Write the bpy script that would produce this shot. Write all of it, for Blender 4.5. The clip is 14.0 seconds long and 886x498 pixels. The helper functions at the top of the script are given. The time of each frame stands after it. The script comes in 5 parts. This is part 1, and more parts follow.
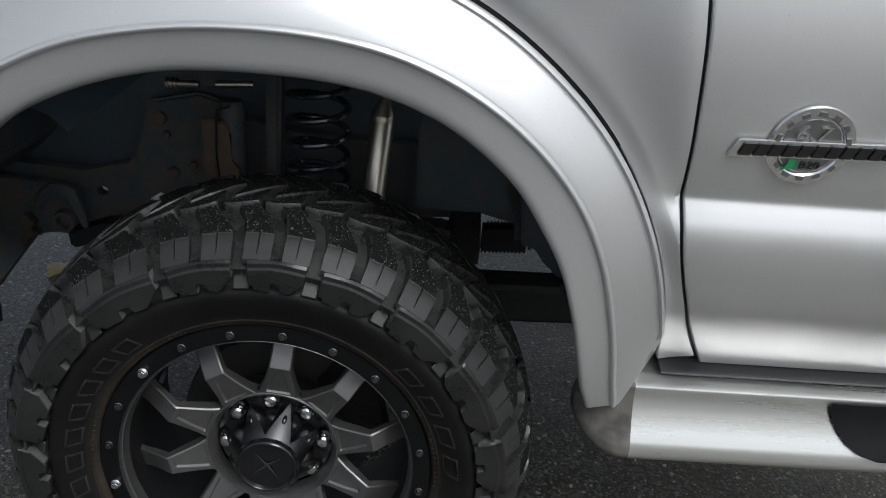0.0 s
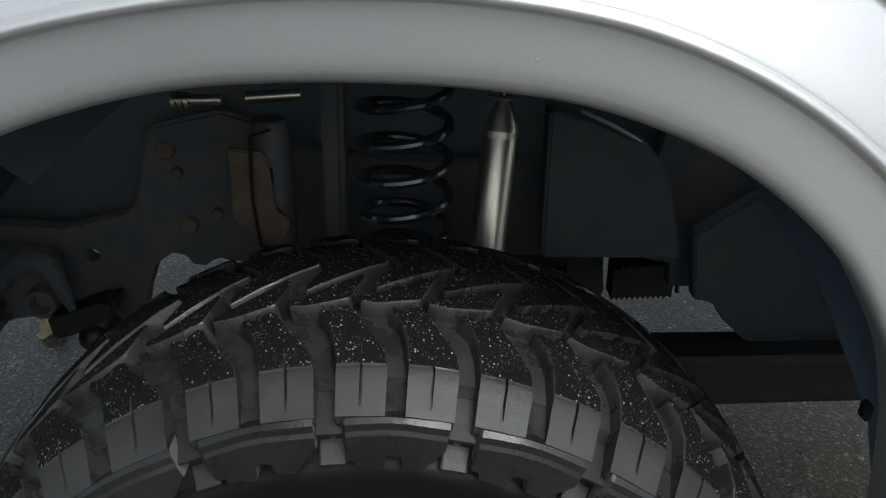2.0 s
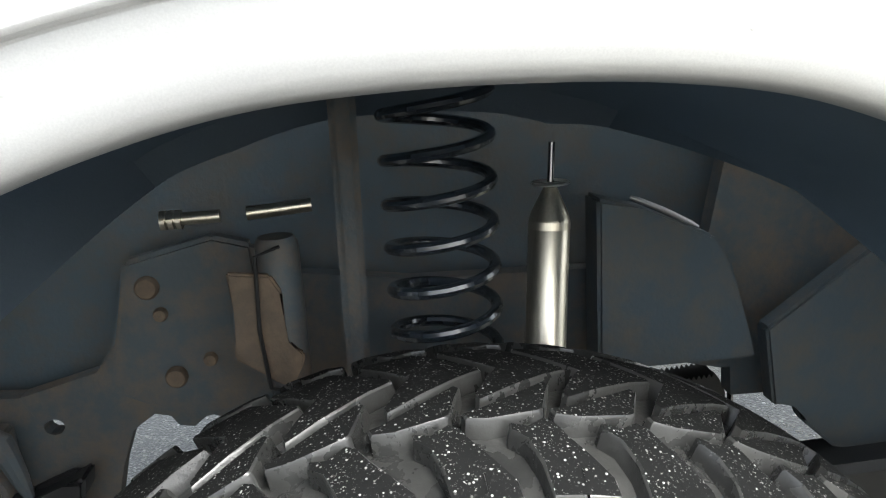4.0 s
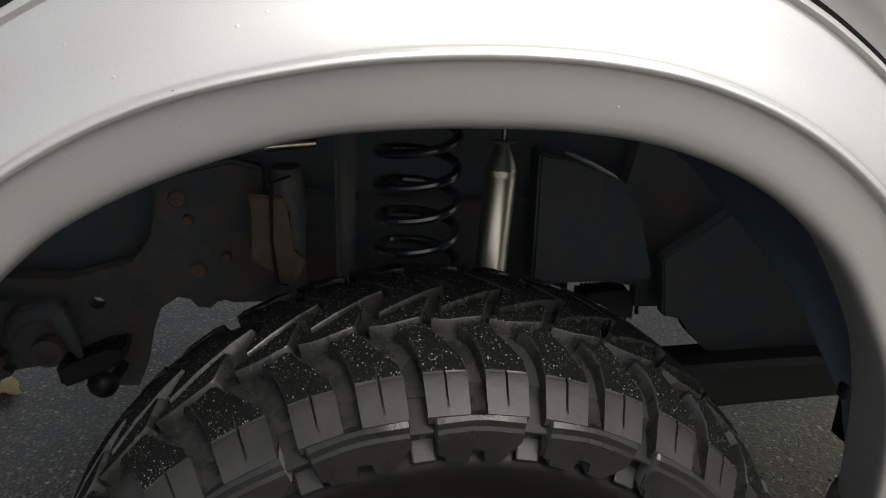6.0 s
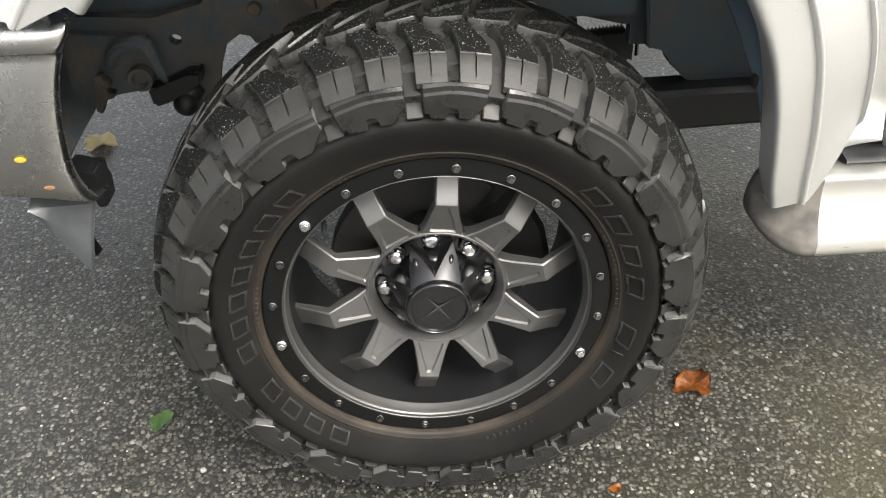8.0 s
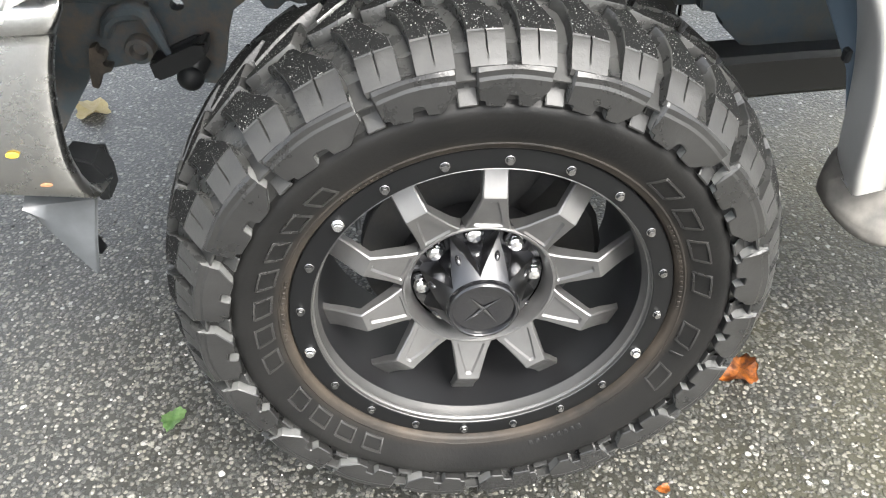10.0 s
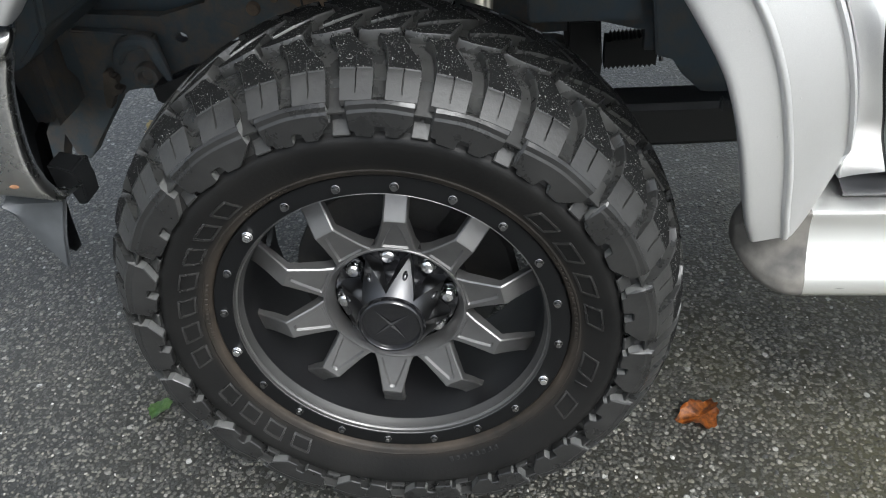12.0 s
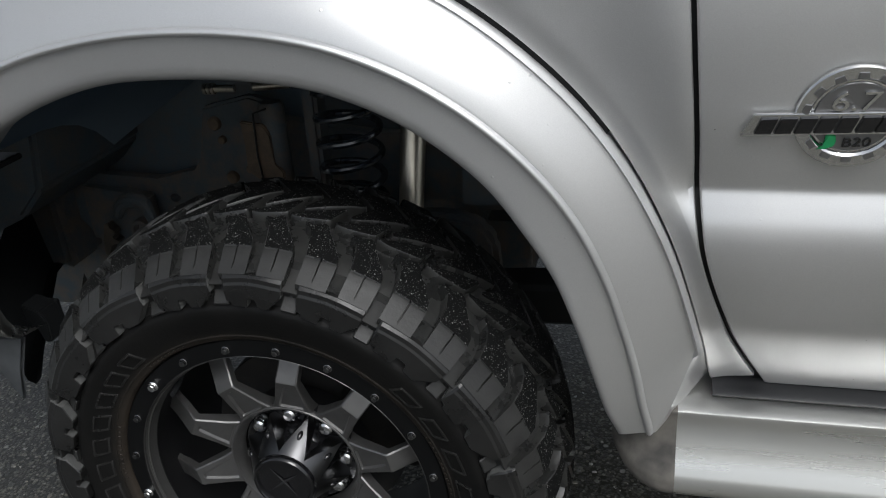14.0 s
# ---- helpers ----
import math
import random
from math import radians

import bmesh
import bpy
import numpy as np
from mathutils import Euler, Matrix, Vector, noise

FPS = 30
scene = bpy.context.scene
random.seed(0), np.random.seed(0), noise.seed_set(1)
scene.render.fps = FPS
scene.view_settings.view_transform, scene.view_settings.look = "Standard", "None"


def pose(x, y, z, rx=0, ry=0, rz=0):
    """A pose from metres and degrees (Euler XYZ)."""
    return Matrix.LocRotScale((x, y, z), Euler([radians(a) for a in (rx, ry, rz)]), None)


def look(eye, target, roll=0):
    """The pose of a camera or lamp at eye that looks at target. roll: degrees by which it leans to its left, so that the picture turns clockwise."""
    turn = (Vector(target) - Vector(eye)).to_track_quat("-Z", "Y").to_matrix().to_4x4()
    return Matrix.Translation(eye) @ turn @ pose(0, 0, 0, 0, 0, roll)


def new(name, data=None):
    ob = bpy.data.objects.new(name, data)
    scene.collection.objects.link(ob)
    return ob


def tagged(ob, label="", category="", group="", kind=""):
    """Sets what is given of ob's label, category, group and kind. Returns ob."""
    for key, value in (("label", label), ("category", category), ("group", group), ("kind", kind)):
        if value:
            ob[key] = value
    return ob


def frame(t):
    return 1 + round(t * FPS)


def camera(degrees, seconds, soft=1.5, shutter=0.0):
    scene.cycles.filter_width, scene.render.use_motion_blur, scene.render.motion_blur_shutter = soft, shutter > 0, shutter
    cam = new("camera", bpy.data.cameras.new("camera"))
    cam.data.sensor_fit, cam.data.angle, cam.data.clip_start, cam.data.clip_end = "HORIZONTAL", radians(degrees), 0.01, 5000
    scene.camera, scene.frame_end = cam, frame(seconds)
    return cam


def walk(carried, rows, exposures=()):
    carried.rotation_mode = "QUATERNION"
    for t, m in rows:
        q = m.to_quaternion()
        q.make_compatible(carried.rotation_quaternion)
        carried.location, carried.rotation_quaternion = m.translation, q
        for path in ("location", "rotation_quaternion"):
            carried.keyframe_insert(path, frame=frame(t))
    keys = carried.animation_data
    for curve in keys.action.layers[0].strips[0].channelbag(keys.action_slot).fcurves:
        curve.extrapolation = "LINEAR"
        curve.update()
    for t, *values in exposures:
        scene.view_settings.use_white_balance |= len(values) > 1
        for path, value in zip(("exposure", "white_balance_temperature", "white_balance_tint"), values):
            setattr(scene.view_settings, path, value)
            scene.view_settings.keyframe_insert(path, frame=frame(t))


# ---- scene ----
cam = camera(57.6, 14.0, soft=1.1)
PATH = [
    (0, (0.2377, -1.0852, 1.3795), (0.2900, 0.7359, 0.5543), 4.43),
    (0.5, (0.0991, -1.0322, 1.3708), (0.1353, 0.7840, 0.5340), 4.34),
    (1, (0.0429, -0.9808, 1.3622), (0.0767, 0.8303, 0.5143), 4.16),
    (1.5, (0.0514, -0.8076, 1.3221), (0.0995, 0.9950, 0.4570), 3.65),
    (2, (0.0549, -0.5580, 1.2642), (0.0875, 1.2498, 0.4093), 0.55),
    (2.5, (-0.0150, -0.4015, 1.1973), (0.0387, 1.4842, 0.5332), -2.00),
    (3, (-0.0848, -0.3602, 1.1567), (0.0105, 1.5676, 0.6328), -3.46),
    (3.5, (-0.0764, -0.3645, 1.1479), (0.0983, 1.5778, 0.7042), -3.17),
    (3.7, (-0.0627, -0.3863, 1.1466), (0.1348, 1.5502, 0.6870), -3.44),
    (5.8, (-0.1188, -0.5871, 1.2862), (0.1594, 1.2750, 0.6115), 0.51),
    (6, (-0.1104, -0.6553, 1.2852), (0.1790, 1.1793, 0.5431), 1.27),
    (6.5, (-0.0464, -0.8356, 1.2944), (0.2370, 0.9421, 0.4228), 1.53),
    (7, (-0.0188, -0.9743, 1.2928), (0.2224, 0.7753, 0.3545), 0.88),
    (7.5, (-0.0342, -1.0037, 1.2993), (0.0748, 0.6980, 0.2541), -1.04),
    (8, (-0.0492, -0.9883, 1.2925), (0.0467, 0.6337, 0.1262), -1.35),
    (8.5, (-0.0878, -0.9122, 1.2927), (0.0006, 0.6771, 0.0818), -1.77),
    (8.7, (-0.0928, -0.8900, 1.2884), (0.0017, 0.7017, 0.0811), -2.13),
    (10.8, (-0.1225, -0.8343, 1.2705), (0.0136, 0.6853, -0.0228), -0.54),
    (11, (-0.0697, -0.8514, 1.2770), (0.0727, 0.6712, -0.0120), -0.32),
    (11.5, (0.1084, -0.9107, 1.3004), (0.0600, 0.6358, 0.0330), -2.14),
    (12, (0.1979, -0.9217, 1.3011), (0.0120, 0.6746, 0.1106), -4.23),
    (12.5, (0.2541, -0.8504, 1.2753), (0.0805, 0.7719, 0.1186), -3.16),
    (13, (0.2861, -0.7967, 1.2991), (0.1081, 0.8624, 0.1965), -2.10),
    (13.5, (0.3531, -0.8127, 1.3302), (0.1605, 0.9272, 0.3629), -1.78),
    (14, (0.5321, -0.9179, 1.3609), (0.0834, 0.8254, 0.4894), -4.03),
]
EXPOSURES = [
    (0, 0.3, 6150, 8), (1.0, 0.4, 6150, 8), (1.5, 0.45, 6150, 7), (2.0, 0.65, 6150, 6), (2.5, 0.94, 6200, 6), (3.0, 1.72, 6200, 6), (3.4, 2.6, 6200, 6), (3.7, 2.8, 6300, 6), (5.8, 0.5, 6800, 9), (6.2, 0.74, 6850, 8), (6.5, 1.27, 6850, 6),
    (7.0, 1.84, 6850, 6), (7.5, 2.07, 6850, 7), (8.0, 2.06, 6900, 8), (8.5, 2.42, 6850, 9), (8.7, 2.57, 6800, 9), (10.8, 3.02, 6500, 8), (11.1, 2.87, 6450, 8), (11.5, 1.94, 6300, 8), (12.0, 1.62, 6200, 7), (12.5, 1.55, 6150, 7), (13.2, 1.02, 6150, 7), (14, 0.22, 6250, 8)]
walk(cam, [(t, look(eye, target, roll)) for t, eye, target, roll in PATH], EXPOSURES)

# ---------------------------------------------------------------- light: bright overcast sky
world = bpy.data.worlds.new("overcast_sky")
scene.world = world
world.use_nodes = True
wn = world.node_tree
wn.nodes.clear()
sky = wn.nodes.new("ShaderNodeTexSky")
sky.sky_type = "NISHITA"
sky.sun_disc = False
sky.sun_elevation = radians(52)
sky.sun_rotation = radians(148)
sky.air_density = 1.0
sky.dust_density = 4.0
grey = wn.nodes.new("ShaderNodeHueSaturation")
grey.inputs["Saturation"].default_value = 0.34
back = wn.nodes.new("ShaderNodeBackground")
back.inputs["Strength"].default_value = 0.11
wout = wn.nodes.new("ShaderNodeOutputWorld")
wn.links.new(sky.outputs[0], grey.inputs["Color"])
wn.links.new(grey.outputs[0], back.inputs["Color"])
wn.links.new(back.outputs[0], wout.inputs["Surface"])

sun_data = bpy.data.lights.new("sun", "SUN")
sun_data.energy = 0.9
sun_data.angle = radians(25)
sun_data.color = (1.0, 0.985, 0.97)
sun = new("sun", sun_data)
sun.matrix_world = look((1.9, -3.0, 4.6), (0, 0, 0))


# ---------------------------------------------------------------- materials
def mat(name, color, rough=0.6, metal=0.0, coat=0.0, coat_rough=0.08, spec=0.5):
    m = bpy.data.materials.new(name)
    m.use_nodes = True
    b = m.node_tree.nodes["Principled BSDF"]
    b.inputs["Base Color"].default_value = (*color, 1)
    b.inputs["Roughness"].default_value = rough
    b.inputs["Metallic"].default_value = metal
    b.inputs["Coat Weight"].default_value = coat
    b.inputs["Coat Roughness"].default_value = coat_rough
    b.inputs["Specular IOR Level"].default_value = spec
    return m, m.node_tree, b


def coords(nt, scale=1.0):
    tc = nt.nodes.new("ShaderNodeTexCoord")
    mp = nt.nodes.new("ShaderNodeMapping")
    s = scale if isinstance(scale, tuple) else (scale, scale, scale)
    mp.inputs["Scale"].default_value = s
    nt.links.new(tc.outputs["Object"], mp.inputs["Vector"])
    return mp.outputs["Vector"]


def noise_tex(nt, scale, detail=4.0, rough=0.55, stretch=1.0):
    n = nt.nodes.new("ShaderNodeTexNoise")
    n.inputs["Scale"].default_value = scale
    n.inputs["Detail"].default_value = detail
    n.inputs["Roughness"].default_value = rough
    nt.links.new(coords(nt, stretch), n.inputs["Vector"])
    return n.outputs["Fac"]


def voronoi_tex(nt, scale, feature="F1", out="Distance", stretch=1.0):
    n = nt.nodes.new("ShaderNodeTexVoronoi")
    n.feature = feature
    n.inputs["Scale"].default_value = scale
    nt.links.new(coords(nt, stretch), n.inputs["Vector"])
    return n.outputs[out]


def ramp(nt, fac, stops):
    r = nt.nodes.new("ShaderNodeValToRGB")
    e = r.color_ramp.elements
    while len(e) > 1:
        e.remove(e[-1])
    e[0].position, e[0].color = stops[0][0], (*stops[0][1], 1)
    for p, c in stops[1:]:
        k = e.new(p)
        k.color = (*c, 1)
    nt.links.new(fac, r.inputs["Fac"])
    return r.outputs["Color"]


def grey_ramp(nt, fac, stops):
    return ramp(nt, fac, [(p, (v, v, v)) for p, v in stops])


def mix(nt, fac, a, b, mode="MIX"):
    m = nt.nodes.new("ShaderNodeMix")
    m.data_type = "RGBA"
    m.blend_type = mode
    for sock, v in ((m.inputs[0], fac), (m.inputs[6], a), (m.inputs[7], b)):
        if isinstance(v, (int, float)):
            sock.default_value = v
        elif isinstance(v, tuple):
            sock.default_value = (*v, 1)
        else:
            nt.links.new(v, sock)
    return m.outputs[2]


def bump(nt, b, height, strength, distance, under=None):
    n = nt.nodes.new("ShaderNodeBump")
    n.inputs["Strength"].default_value = strength
    n.inputs["Distance"].default_value = distance
    nt.links.new(height, n.inputs["Height"])
    if under is not None:
        nt.links.new(under, n.inputs["Normal"])
    nt.links.new(n.outputs["Normal"], b.inputs["Normal"])
    return n.outputs["Normal"]


def to(nt, sock, b, name):
    nt.links.new(sock, b.inputs[name])


def beads(nt, b, scale, under=None):
    """Scattered water drops: some of the cells carry a small dome."""
    v = nt.nodes.new("ShaderNodeTexVoronoi")
    v.inputs["Scale"].default_value = scale
    nt.links.new(coords(nt), v.inputs["Vector"])
    sep = nt.nodes.new("ShaderNodeSeparateColor")
    nt.links.new(v.outputs["Color"], sep.inputs["Color"])
    dome = grey_ramp(nt, v.outputs["Distance"], [(0.0, 1.0), (0.05, 0.75), (0.085, 0.0)])
    some = grey_ramp(nt, sep.outputs[0], [(0.66, 0.0), (0.68, 1.0)])
    return bump(nt, b, mix(nt, 1.0, dome, some, "MULTIPLY"), 0.4, 0.0010, under)


def silver_paint():
    m, nt, b = mat("silver_paint", (0.85, 0.85, 0.845), 0.36, 0.72, 0.36, 0.2)
    flake = noise_tex(nt, 900, 2)
    dust = noise_tex(nt, 6, 5, 0.65)
    col = mix(nt, grey_ramp(nt, dust, [(0.35, 0.0), (0.8, 0.35)]), (0.69, 0.69, 0.687), (0.60, 0.594, 0.583))
    col = mix(nt, 0.12, col, grey_ramp(nt, flake, [(0.3, 0.45), (0.7, 0.95)]))
    specks = grey_ramp(nt, voronoi_tex(nt, 24), [(0.010, 1.0), (0.024, 0.0)])
    col = mix(nt, specks, col, (0.12, 0.11, 0.10))
    to(nt, col, b, "Base Color")
    to(nt, grey_ramp(nt, dust, [(0.3, 0.33), (0.75, 0.46)]), b, "Roughness")
    n1 = bump(nt, b, noise_tex(nt, 350, 2), 0.015, 0.001)
    beads(nt, b, 48, n1)
    return m


def rubber(name, base, dust_col, dust_amount, grit=False, bead=None, rough=(0.30, 0.52), spec=0.4, patch=9):
    m, nt, b = mat(name, base, 0.55, 0.0, 0.0, 0.1, spec)
    big = noise_tex(nt, patch, 5, 0.6)
    fine = noise_tex(nt, 160, 4, 0.6)
    col = mix(nt, grey_ramp(nt, big, [(0.35, 0.0), (0.75, dust_amount)]), base, dust_col)
    if bead:
        sep = nt.nodes.new("ShaderNodeSeparateXYZ")
        tc = nt.nodes.new("ShaderNodeTexCoord")
        nt.links.new(tc.outputs["Object"], sep.inputs[0])
        com = nt.nodes.new("ShaderNodeCombineXYZ")
        sh = nt.nodes.new("ShaderNodeMath")
        sh.operation = "SUBTRACT"
        sh.inputs[1].default_value = 0.462
        nt.links.new(sep.outputs[2], sh.inputs[0])
        nt.links.new(sep.outputs[0], com.inputs[0])
        nt.links.new(sh.outputs[0], com.inputs[1])
        ln = nt.nodes.new("ShaderNodeVectorMath")
        ln.operation = "LENGTH"
        nt.links.new(com.outputs[0], ln.inputs[0])
        ring = grey_ramp(nt, ln.outputs["Value"], [(0.279, 0.9), (0.286, 0.42), (0.300, 0.0)])
        fac = mix(nt, 1.0, ring, grey_ramp(nt, noise_tex(nt, 7, 5, 0.65), [(0.35, 0.15), (0.7, 1.0)]), "MULTIPLY")
        col = mix(nt, fac, col, bead)
    if grit:
        v = nt.nodes.new("ShaderNodeTexVoronoi")
        v.inputs["Scale"].default_value = 420
        nt.links.new(coords(nt), v.inputs["Vector"])
        sp = nt.nodes.new("ShaderNodeSeparateColor")
        nt.links.new(v.outputs["Color"], sp.inputs["Color"])
        dot = mix(nt, 1.0, grey_ramp(nt, v.outputs["Distance"], [(0.30, 1.0), (0.42, 0.0)]), grey_ramp(nt, sp.outputs[0], [(0.86, 0.0), (0.90, 0.15), (1.0, 0.75)]), "MULTIPLY")
        fac = mix(nt, 1.0, grey_ramp(nt, noise_tex(nt, 520, 3, 0.7), [(0.61, 0.0), (0.68, 0.6)]), grey_ramp(nt, noise_tex(nt, 60, 3, 0.6), [(0.40, 0.1), (0.62, 1.0)]), "MULTIPLY")
        fac = mix(nt, 1.0, fac, dot, "LIGHTEN")
        col = mix(nt, fac, col, (0.46, 0.46, 0.44))
    to(nt, col, b, "Base Color")
    to(nt, grey_ramp(nt, big, [(0.3, rough[0]), (0.8, rough[1])]), b, "Roughness")
    bump(nt, b, fine, 0.35, 0.0012)
    return m


def dark_metal(name, base, rust, amount, rough=0.6):
    m, nt, b = mat(name, base, rough, 0.0, 0.0, 0.1, 0.35)
    n = noise_tex(nt, 14, 7, 0.7)
    col = mix(nt, grey_ramp(nt, n, [(0.42, 0.0), (0.66, amount)]), base, rust)
    to(nt, col, b, "Base Color")
    bump(nt, b, noise_tex(nt, 140, 4), 0.3, 0.002)
    return m


def stone_layer(nt, scale, share, tint, edge, warp=0.45):
    """Angular chips set in the asphalt: a mask, a colour and a height for a share of the cells."""
    base = coords(nt)
    w = nt.nodes.new("ShaderNodeTexNoise")
    w.inputs["Scale"].default_value = scale * 0.9
    w.inputs["Detail"].default_value = 2
    nt.links.new(base, w.inputs["Vector"])
    add = nt.nodes.new("ShaderNodeVectorMath")
    add.operation = "MULTIPLY_ADD"
    add.inputs[1].default_value = (warp / scale,) * 3
    nt.links.new(w.outputs["Color"], add.inputs[0])
    nt.links.new(base, add.inputs[2])
    v = nt.nodes.new("ShaderNodeTexVoronoi")
    v.inputs["Scale"].default_value = scale
    nt.links.new(add.outputs[0], v.inputs["Vector"])
    sep = nt.nodes.new("ShaderNodeSeparateColor")
    nt.links.new(v.outputs["Color"], sep.inputs["Color"])
    body = grey_ramp(nt, v.outputs["Distance"], [(edge * 0.72, 1.0), (edge, 0.0)])
    some = grey_ramp(nt, sep.outputs[0], [(1 - share, 0.0), (1 - share + 0.02, 1.0)])
    return mix(nt, 1.0, body, some, "MULTIPLY"), ramp(nt, sep.outputs[1], tint)


def asphalt():
    m, nt, b = mat("wet_asphalt", (0.05, 0.05, 0.05), 0.5, 0, 0, 0.1, 0.5)
    big = noise_tex(nt, 2.2, 5, 0.6)
    fine = noise_tex(nt, 330, 3, 0.7)
    joint = ramp(nt, fine, [(0.35, (0.010, 0.010, 0.010)), (0.65, (0.034, 0.034, 0.032))])
    small, small_col = stone_layer(nt, 112, 0.97, [(0.0, (0.026, 0.027, 0.027)), (0.35, (0.056, 0.056, 0.053)), (0.7, (0.105, 0.102, 0.090)), (0.90, (0.165, 0.157, 0.132)), (1.0, (0.27, 0.265, 0.24))], 0.56)
    large, large_col = stone_layer(nt, 68, 0.16, [(0.0, (0.075, 0.075, 0.072)), (0.5, (0.15, 0.143, 0.122)), (0.85, (0.23, 0.225, 0.20)), (1.0, (0.42, 0.42, 0.40))], 0.5)
    col = mix(nt, small, joint, small_col)
    col = mix(nt, large, col, large_col)
    col = mix(nt, 0.5, col, grey_ramp(nt, fine, [(0.3, 0.55), (0.7, 1.0)]), "MULTIPLY")
    moss = noise_tex(nt, 0.9, 5, 0.65)
    tc = nt.nodes.new("ShaderNodeTexCoord")
    sep = nt.nodes.new("ShaderNodeSeparateXYZ")
    nt.links.new(tc.outputs["Object"], sep.inputs[0])
    along = grey_ramp(nt, sep.outputs[0], [(0.1, 0.15), (0.85, 1.0)])
    film = mix(nt, 1.0, grey_ramp(nt, moss, [(0.32, 0.0), (0.60, 0.62)]), along, "MULTIPLY")
    col = mix(nt, film, col, mix(nt, 0.6, col, (0.13, 0.115, 0.048)))
    to(nt, col, b, "Base Color")
    to(nt, grey_ramp(nt, big, [(0.3, 0.26), (0.7, 0.5)]), b, "Roughness")
    n1 = bump(nt, b, mix(nt, 0.6, small, large, "ADD"), 1.0, 0.0042)
    bump(nt, b, noise_tex(nt, 420, 3), 0.35, 0.001, n1)
    return m


PAINT = silver_paint()
RUBBER = rubber("tyre_rubber", (0.0072, 0.0072, 0.0071), (0.017, 0.0162, 0.015), 0.5, bead=(0.075, 0.060, 0.046), rough=(0.38, 0.58), spec=0.16)
# lighter than the wall rubber, in place of light caught by raised edges
MARK = rubber("edge_lit_mark_rubber", (0.0135, 0.0132, 0.0128), (0.030, 0.0285, 0.026), 0.6, rough=(0.24, 0.4), spec=0.6)
GROOVE = rubber("silty_groove", (0.018, 0.0183, 0.018), (0.050, 0.050, 0.047), 0.6, rough=(0.2, 0.42), spec=0.42, patch=30)
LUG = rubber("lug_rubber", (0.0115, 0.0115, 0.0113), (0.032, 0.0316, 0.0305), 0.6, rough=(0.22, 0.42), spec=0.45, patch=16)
# paler than silt alone: sky glints on the lug walls put into the colour
GLINTWALL = rubber("wet_silty_glint_edge", (0.085, 0.086, 0.084), (0.16, 0.16, 0.154), 0.7, rough=(0.18, 0.32), spec=0.5)
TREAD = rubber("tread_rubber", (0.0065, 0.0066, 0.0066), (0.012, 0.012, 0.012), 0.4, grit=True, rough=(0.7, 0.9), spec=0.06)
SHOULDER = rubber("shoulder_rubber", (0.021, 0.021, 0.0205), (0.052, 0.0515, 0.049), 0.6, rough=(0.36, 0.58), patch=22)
BLACK, _, _ = mat("black_plastic", (0.012, 0.013, 0.014), 0.45, 0, 0, 0.1, 0.4)
# liner and inner panels: base colours lifted blue-grey to carry lens haze
LINER, lnt, lb = mat("hazed_liner_plastic", (0.125, 0.165, 0.205), 0.6, 0, 0, 0.1, 0.4)
bump(lnt, lb, noise_tex(lnt, 260, 3), 0.3, 0.001)
PANEL = dark_metal("hazed_panel_paint", (0.054, 0.074, 0.090), (0.105, 0.086, 0.062), 0.6)
INNER = dark_metal("hazed_inner_paint", (0.078, 0.105, 0.126), (0.115, 0.098, 0.075), 0.7, 0.7)
RING, rnt, rb = mat("black_ring_paint", (0.0045, 0.0047, 0.005), 0.42, 0, 0, 0.2, 0.22)
to(rnt, grey_ramp(rnt, noise_tex(rnt, 30, 5), [(0.3, 0.34), (0.7, 0.5)]), rb, "Roughness")
GUN, gnt, gb = mat("gunmetal", (0.17, 0.168, 0.165), 0.36, 0.85, 0.2, 0.25)
to(gnt, mix(gnt, grey_ramp(gnt, noise_tex(gnt, 25, 5), [(0.35, 0), (0.75, 0.5)]), (0.178, 0.176, 0.174), (0.133, 0.130, 0.126)), gb, "Base Color")
to(gnt, grey_ramp(gnt, noise_tex(gnt, 60, 4), [(0.3, 0.40), (0.7, 0.54)]), gb, "Roughness")
BARREL, _, _ = mat("dark_barrel", (0.010, 0.010, 0.011), 0.5, 0.2)
BRAKE = dark_metal("brake_iron", (0.020, 0.021, 0.022), (0.045, 0.040, 0.035), 0.5)
CHROME, _, _ = mat("chrome", (0.75, 0.75, 0.75), 0.12, 1.0)
DARKCHROME, _, _ = mat("dark_chrome", (0.16, 0.16, 0.165), 0.16, 1.0)
PLATE, _, _ = mat("dull_badge_plate", (0.30, 0.30, 0.305), 0.38, 0.9)
CROWNMETAL, _, _ = mat("crown_metal", (0.115, 0.115, 0.118), 0.29, 1.0)
FLANGE, _, _ = mat("flange_metal", (0.085, 0.085, 0.088), 0.24, 1.0)
LIP, lpt, lpb = mat("matte_gunmetal_lip", (0.145, 0.143, 0.14), 0.44, 0.85, 0.0, 0.3)
to(lpt, grey_ramp(lpt, noise_tex(lpt, 45, 5), [(0.3, 0.38), (0.7, 0.54)]), lpb, "Roughness")
GLOSSBLACK, _, _ = mat("gloss_black", (0.008, 0.008, 0.009), 0.12, 0.0, 0.5, 0.05)
DIRTYCHROME, dnt, db = mat("dusty_chrome", (0.6, 0.6, 0.58), 0.22, 1.0)
dd = noise_tex(dnt, 14, 7, 0.7)
to(dnt, mix(dnt, grey_ramp(dnt, dd, [(0.3, 0.15), (0.75, 0.8)]), (0.68, 0.68, 0.67), (0.47, 0.46, 0.43)), db, "Base Color")
to(dnt, grey_ramp(dnt, dd, [(0.3, 0.14), (0.75, 0.45)]), db, "Roughness")
SHOCK, snt, sb = mat("brushed_shock", (0.62, 0.57, 0.47), 0.34, 1.0)
